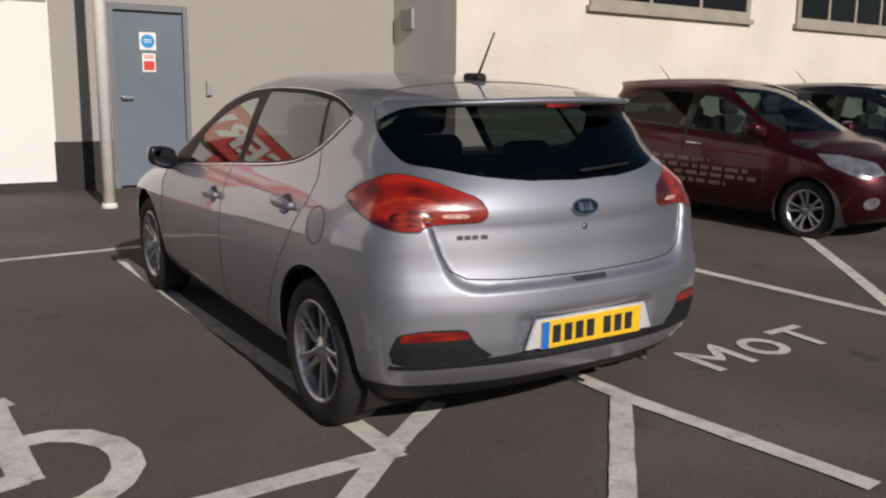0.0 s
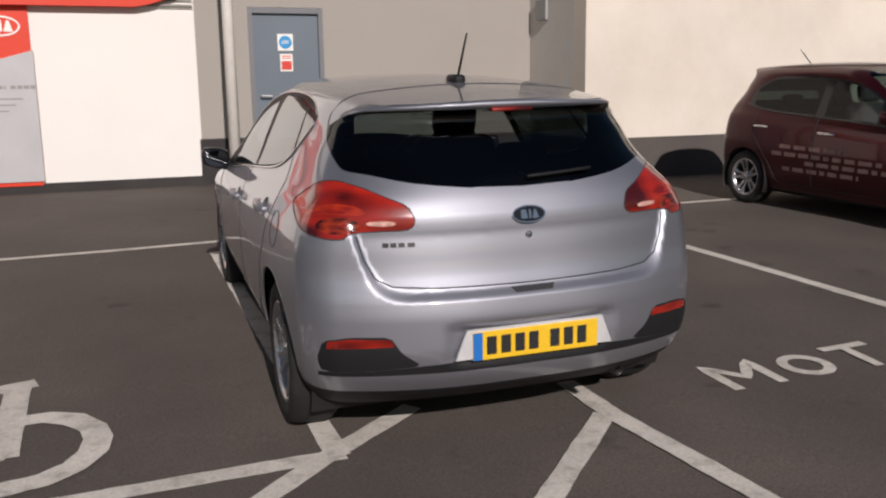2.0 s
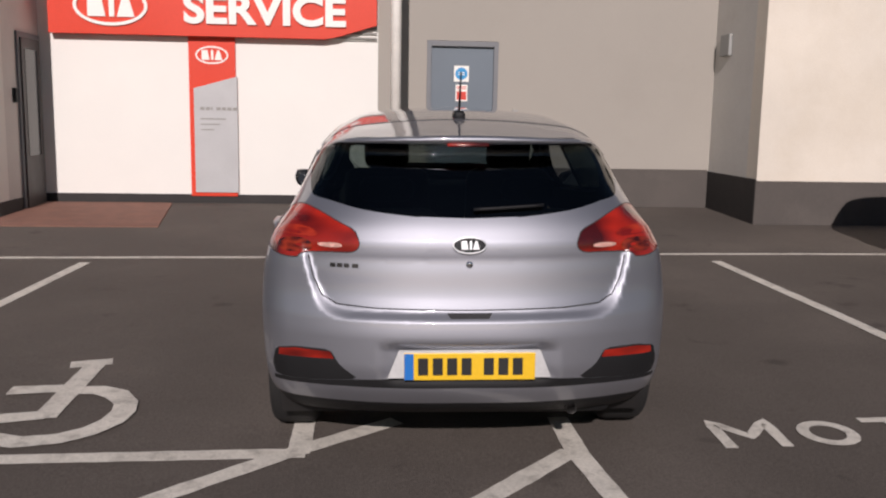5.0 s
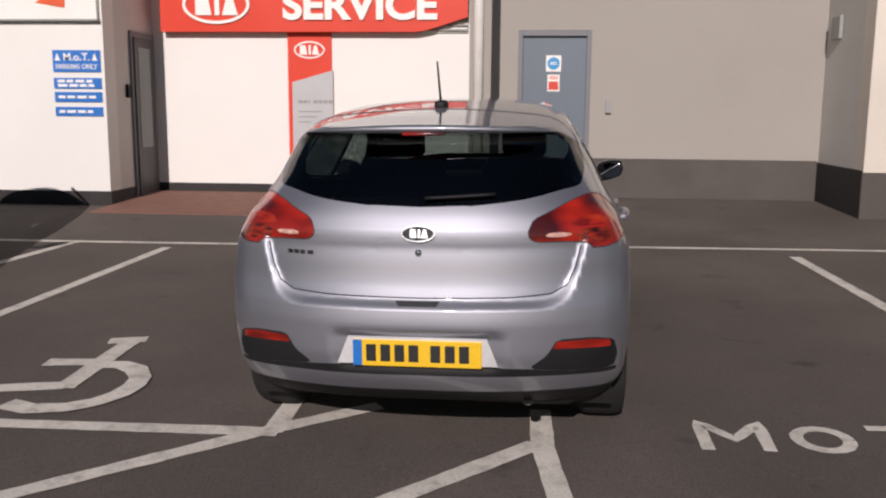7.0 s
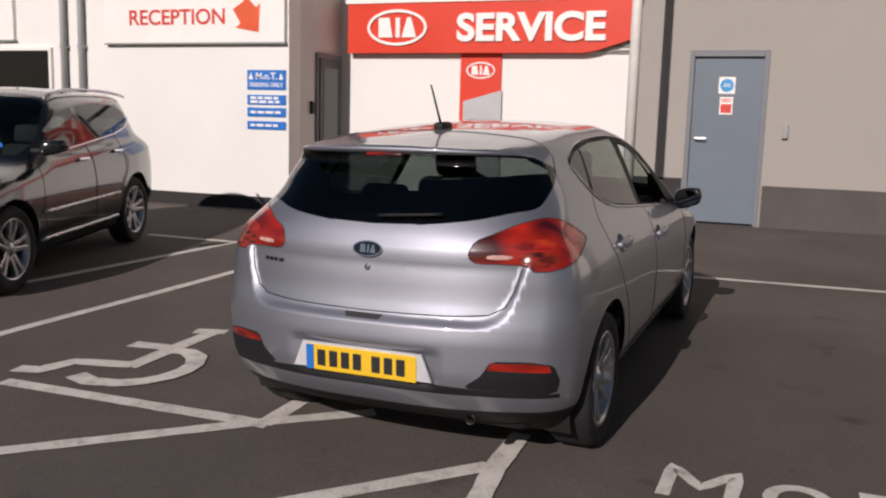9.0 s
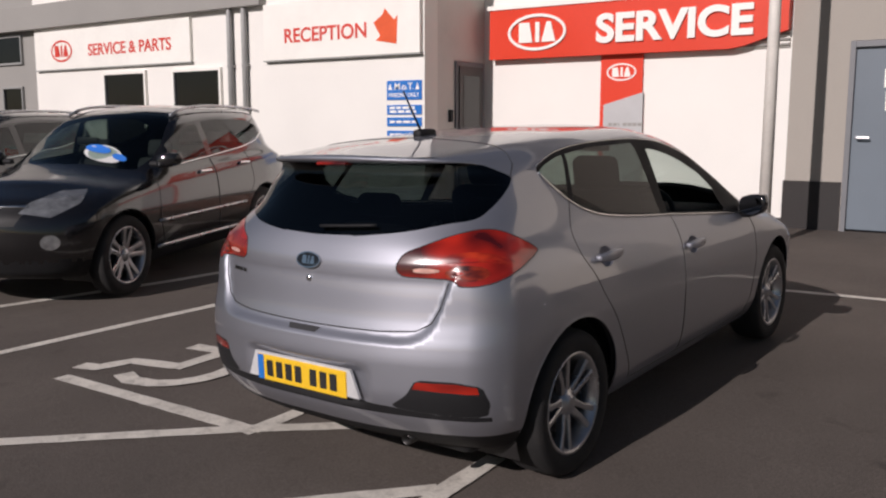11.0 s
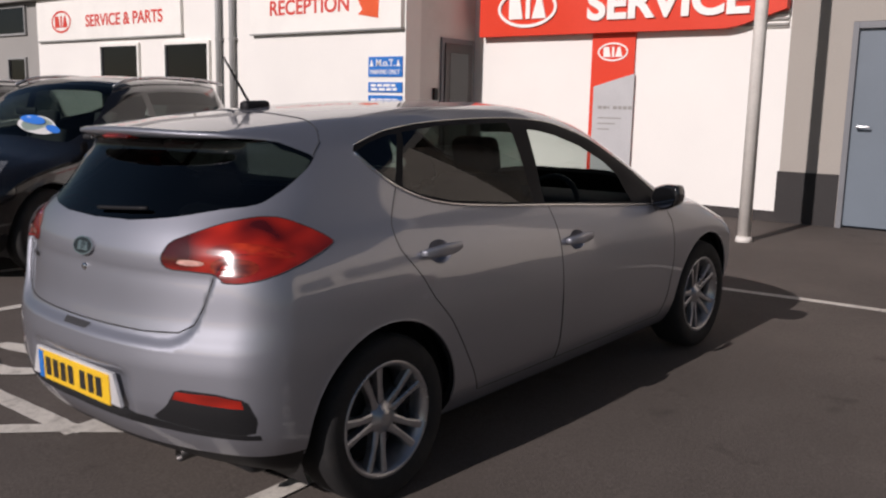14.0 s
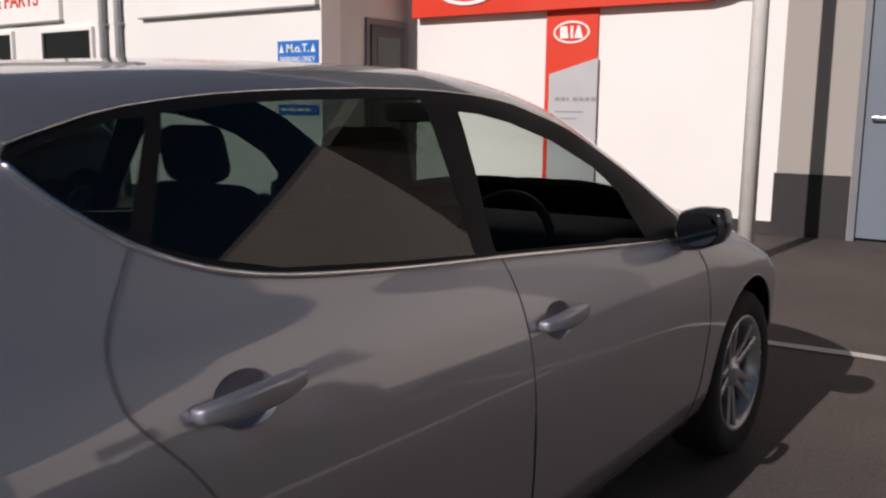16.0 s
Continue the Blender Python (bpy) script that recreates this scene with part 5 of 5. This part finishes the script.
CITY = dict(
    prof=[(0.15, 0.69), (0.25, 0.745), (0.40, 0.785), (0.60, 0.798), (0.75, 0.790), (0.88, 0.765), (0.95, 0.730), (1.05, 0.690), (1.25, 0.615), (1.40, 0.54), (1.50, 0.46)],
    plan=[(-0.8, 0.20), (-0.55, 0.10), (-0.35, 0.045), (-0.1, 0.010), (0.1, 0.0), (2.1, 0.0), (2.5, 0.03), (2.8, 0.10), (3.0, 0.22), (3.15, 0.34)],
    plan_up=[(-0.8, 0.10), (-0.4, 0.05), (0.1, 0.0), (1.6, 0.0), (3.1, 0.02)],
    rear=[(0.15, -0.40), (0.28, -0.51), (0.50, -0.55), (0.70, -0.545), (0.90, -0.515), (1.05, -0.465), (1.25, -0.37), (1.36, -0.31), (1.39, -0.35), (1.42, -0.40), (1.55, -0.40)],
    front=[(0.15, 2.82), (0.30, 2.98), (0.50, 3.04), (0.65, 3.02), (0.80, 2.90), (0.90, 2.70), (1.5, 2.2)],
    top=[(-0.7, 1.41), (-0.3, 1.445), (0.2, 1.475), (0.7, 1.485), (1.05, 1.470), (1.35, 1.405), (1.70, 1.255), (2.05, 1.075), (2.30, 0.970), (2.50, 0.925), (2.8, 0.86), (3.0, 0.76), (3.15, 0.66)],
    belt=[(-0.8, 1.00), (0.0, 0.97), (1.0, 0.93), (2.1, 0.89), (3.1, 0.85)], bottom=[(-0.8, 0.28), (-0.4, 0.20), (0.0, 0.165), (2.4, 0.165), (3.1, 0.20)],
    belt_ref=0.93, rear_round=0.15, rear_wrap=0.08, recess=0.0, gate=(0.7, 0.6, 0.0), front_round=0.26, crown=0.045, sweep=0.15, k_roof=0.10, k_rear=0.08, lip=1.39, length=3.3)


def other_car(root, S, step, paint, base, wr, wf, wheel_r, rim, arch_r, dlo_low, dlo_top, pillar, screen, lamp, tail, doors, grille, fog, mirror, under_z, handles, arch_mat=None, clad=None):
    """A parked car that stands at some distance: the same make-up with fewer details."""
    dlo = rounded(dlo_low + dlo_top, 1, 0.2)
    yp = pillar
    low, top = curve(dlo_low), curve(sorted(dlo_top))
    inset = lambda y0, y1: [(y, float(low(np.array([y]))[0]) + 0.02) for y in np.linspace(y0, y1, 6)] + [(y, float(top(np.array([y]))[0]) - 0.03) for y in np.linspace(y1, y0, 6)]
    y_a, y_b = dlo_low[0][0] + 0.10, dlo_low[-1][0] - 0.22
    regions, seams = [], []
    for s in (1, -1):
        sv, rc, fc = side_view(s), rear_corner(s), front_corner(s)
        regions += [("tail_lamp", rc, tail, M_LAMPRED, "red tail lamp", None), ("headlamp", fc, lamp, M_HEADLAMP, "clear headlamp", None),
                    ("rear_door_glass", sv, inset(y_a, yp - 0.05), M_GLASSREAR, "", None), ("front_door_glass", sv, inset(yp + 0.05, y_b), M_GLASSLIGHT, "", None),
                    ("window_surround", sv, dlo, M_GLOSSBLACK, "", None)]
        for d in doors:
            regions.append(("door", sv, d, paint, "", None))
            seams.append((sv, d, True, 0.0025, M_SEAM, "door_gap"))
        seams.append((sv, dlo_low, False, 0.006, M_CHROME if clad else M_GLOSSBLACK, "window_trim"))
        if fog:
            regions.append(("fog_lamp", FRONT_VIEW, ellipse(s * fog[0], fog[1], fog[2], fog[2], 20), M_HEADLAMP, "round fog lamp", None))
    regions += [("rear_window", REAR_VIEW, [(-0.5, dlo_top[1][1] - 0.02), (-0.58, base + 0.17), (0.58, base + 0.17), (0.5, dlo_top[1][1] - 0.02)], M_GLASSDARK, "", None),
                ("grille", FRONT_VIEW, grille, M_BLACKPLASTIC, "black grille", None), ("windscreen", TOP_VIEW, rounded(screen, 1, 0.15), M_GLASSLIGHT, "", None)]
    F, made = build_car(root, S, step, regions, seams, paint, under_z, [(0.0, wheel_r + 0.004, arch_r), (wf, wheel_r + 0.004, arch_r)], True, arch_mat)
    for wy in (0.0, wf):
        for s in (1, -1):
            wheel(root, wy, wheel_r, wr, s, wheel_r, rim, 0.2, 5, True, 12, 1.0 if clad is None else 1.55)
    for s in (1, -1):
        door_mirror(root, s, mirror[0], mirror[1], mirror[2], mirror[3], paint if clad is None else M_GLOSSBLACK)
        for y, z in handles:
            p = side_view(s).lift(F, [(y, z)])[0]
            bm = soft_box((-0.01, -0.10, -0.014), (0.03, 0.10, 0.014), 0.010, 2)
            bm.transform(Matrix.Translation(Vector(p)) @ Matrix.Diagonal((s, 1, 1, 1)))
            part("door_handle", bm, M_CHROME, root, "bright door handle", smooth=True)
        if clad:
            part("sill_strip", tube(side_view(s).lift(F, dense([(0.45, clad), (wf - 0.45, clad)], 0.1, False), 0.004), 0.020), M_ALLOY, root, "silver sill strip", smooth=True)
            part("sill_strip", tube(side_view(s).lift(F, dense([(0.45, clad + 0.24), (wf - 0.45, clad + 0.24)], 0.1, False), 0.004), 0.014), M_ALLOY, root, "silver door strip", smooth=True)
    return F, made


def suv_sticker(root, F):
    for cx, cy, rx, ry, mat, nm in ((-0.34, 2.02, 0.19, 0.11, M_PAPER, "windscreen_card"), (-0.26, 1.98, 0.13, 0.055, M_STICKER, "windscreen_sticker"), (-0.50, 2.0, 0.07, 0.04, M_STICKER, "windscreen_sticker")):
        bm = bmesh.new()
        bm.faces.new([bm.verts.new(p) for p in TOP_VIEW.lift(F, ellipse(cx, cy, rx, ry, 24), 0.004 if mat is M_STICKER else 0.002)])
        part(nm, bm, mat, root, "blue oval price sticker" if mat is M_STICKER else "white card behind the windscreen")


suv_m = pose(-3.37, 6.64, ground_z(-3.0, 6.2) + 0.02, -1.8, 0, 198.5)
suv = group_empty("parked_suv", "black sport utility vehicle with silver alloy wheels, nose outward", "car", suv_m, "parked black vehicles")
SF, sparts = other_car(suv, SUV, 0.032, M_BLACKPAINT, 1.0, 0.905, 2.5, 0.355, 0.25, 0.40,
    [(-0.28, 1.33), (-0.05, 1.24), (0.30, 1.18), (1.0, 1.12), (1.85, 1.06)], [(1.88, 1.12), (1.55, 1.34), (1.20, 1.465), (0.65, 1.515), (0.10, 1.500), (-0.20, 1.42)], 0.98,
    [(-0.56, 1.20), (0.0, 1.28), (0.56, 1.20), (0.74, 1.75), (0.68, 2.10), (0.0, 2.30), (-0.68, 2.10), (-0.74, 1.75)],
    [(-1.98, 0.80), (-1.75, 0.76), (-1.50, 0.86), (-1.42, 0.95), (-1.62, 0.95), (-1.88, 0.88)], [(0.0, 0.95), (0.25, 1.02), (0.32, 1.10), (0.18, 1.13), (-0.02, 1.08)],
    [[(0.30, 1.17), (1.0, 1.11), (0.98, 0.40), (0.52, 0.40), (0.38, 0.62), (0.25, 0.80)], [(1.01, 1.11), (1.85, 1.055), (2.0, 0.95), (2.02, 0.62), (1.95, 0.40), (0.99, 0.40)]],
    [(-0.50, 0.86), (0.50, 0.86), (0.42, 0.70), (-0.42, 0.70)], (0.66, 0.56, 0.062), (0.88, 1.08, 1.90, 1.08), 0.40, [(0.42, 1.02), (1.20, 0.99)], M_BLACKPLASTIC, 0.36)
suv_sticker(suv, SF)
for s in (1, -1):
    rail = [(s * 0.60, y, float(curve(SUV["top"])(np.array([y]))[0]) - 0.045 + 0.03 * (1 - ((y - 0.4) / 0.95) ** 6)) for y in np.linspace(-0.5, 1.3, 14)]
    part("roof_rail", tube(rail, 0.016, 8), M_ALLOY, suv, "silver roof rail", smooth=True)
part("grille_bar", tube(FRONT_VIEW.lift(SF, dense([(-0.46, 0.845), (0.46, 0.845)], 0.06, False), 0.006), 0.012), M_CHROME, suv, smooth=True)
tagged(copy_thing(suv, Matrix.Translation((-2.75, -0.45, -0.04)) @ suv_m), "black sport utility vehicle parked beside another alike")

red_m = pose(8.16, 7.22, ground_z(8.16, 6.2) + 0.02, -1.8, 0.3, 181.5)
red = group_empty("parked_city_car", "small dark red five-door car with faded side lettering", "car", red_m)
CITY_ARGS = dict(base=0.9, wr=0.785, wf=2.385, wheel_r=0.285, rim=0.195, arch_r=0.315,
    dlo_low=[(-0.10, 1.06), (0.10, 1.01), (0.40, 0.985), (1.1, 0.955), (1.80, 0.92)], dlo_top=[(1.83, 0.98), (1.52, 1.20), (1.20, 1.315), (0.65, 1.365), (0.20, 1.345), (-0.05, 1.22)], pillar=0.92,
    screen=[(-0.48, 1.18), (0.0, 1.25), (0.48, 1.18), (0.62, 1.75), (0.56, 2.05), (0.0, 2.25), (-0.56, 2.05), (-0.62, 1.75)],
    lamp=[(-1.78, 0.66), (-1.55, 0.62), (-1.28, 0.72), (-1.20, 0.82), (-1.42, 0.82), (-1.70, 0.76)], tail=[(0.05, 0.82), (0.22, 0.84), (0.28, 0.96), (0.20, 1.04), (0.08, 0.96)],
    doors=[[(0.10, 1.005), (0.92, 0.96), (0.92, 0.28), (0.46, 0.28), (0.34, 0.48), (0.18, 0.66), (0.08, 0.80)], [(0.93, 0.96), (1.80, 0.918), (1.92, 0.80), (1.93, 0.50), (1.87, 0.28), (0.93, 0.28)]],
    grille=[(-0.42, 0.46), (0.42, 0.46), (0.36, 0.34), (-0.36, 0.34)], fog=(0.55, 0.40, 0.06), mirror=(0.74, 0.90, 1.80, 0.93), under_z=0.21, handles=[(0.22, 0.84), (1.08, 0.82)])
RF, rparts = other_car(red, CITY, 0.034, M_DARKRED, **CITY_ARGS)
for y0, y1, z in ((0.50, 1.30, 0.66), (0.40, 1.75, 0.585), (0.85, 1.85, 0.515), (0.55, 1.5, 0.44)):
    y = y0
    while y < y1:
        w = random.uniform(0.06, 0.16)
        for s in (1, -1):
            q = side_view(s).lift(RF, [(y, z - 0.02), (min(y + w, y1), z - 0.02), (min(y + w, y1), z + 0.02), (y, z + 0.02)], 0.0025)
            bm = bmesh.new()
            bm.faces.new([bm.verts.new(p) for p in q])
            part("lettering_bar", bm, M_DECAL, red)
        y += w + 0.04
part("aerial_rod", cyl((0, 0.05, 1.46), (0, -0.12, 1.62), 0.006, 0.004, 8), M_BLACKPLASTIC, red, smooth=True)
part("grille_bar", tube(FRONT_VIEW.lift(RF, dense([(-0.35, 0.66), (0.35, 0.66)], 0.06, False), 0.004), 0.010), M_CHROME, red, smooth=True)
dark_m = pose(10.75, 7.15, ground_z(10.7, 6.2) + 0.02, -1.8, 0.3, 181.5)
dark = group_empty("parked_city_car", "small black five-door car parked beside the red one", "car", dark_m)
DF, dparts = other_car(dark, CITY, 0.045, M_BLACKPAINT, **CITY_ARGS)
part("aerial_rod", cyl((0, 0.05, 1.46), (0, -0.12, 1.62), 0.006, 0.004, 8), M_BLACKPLASTIC, dark, smooth=True)
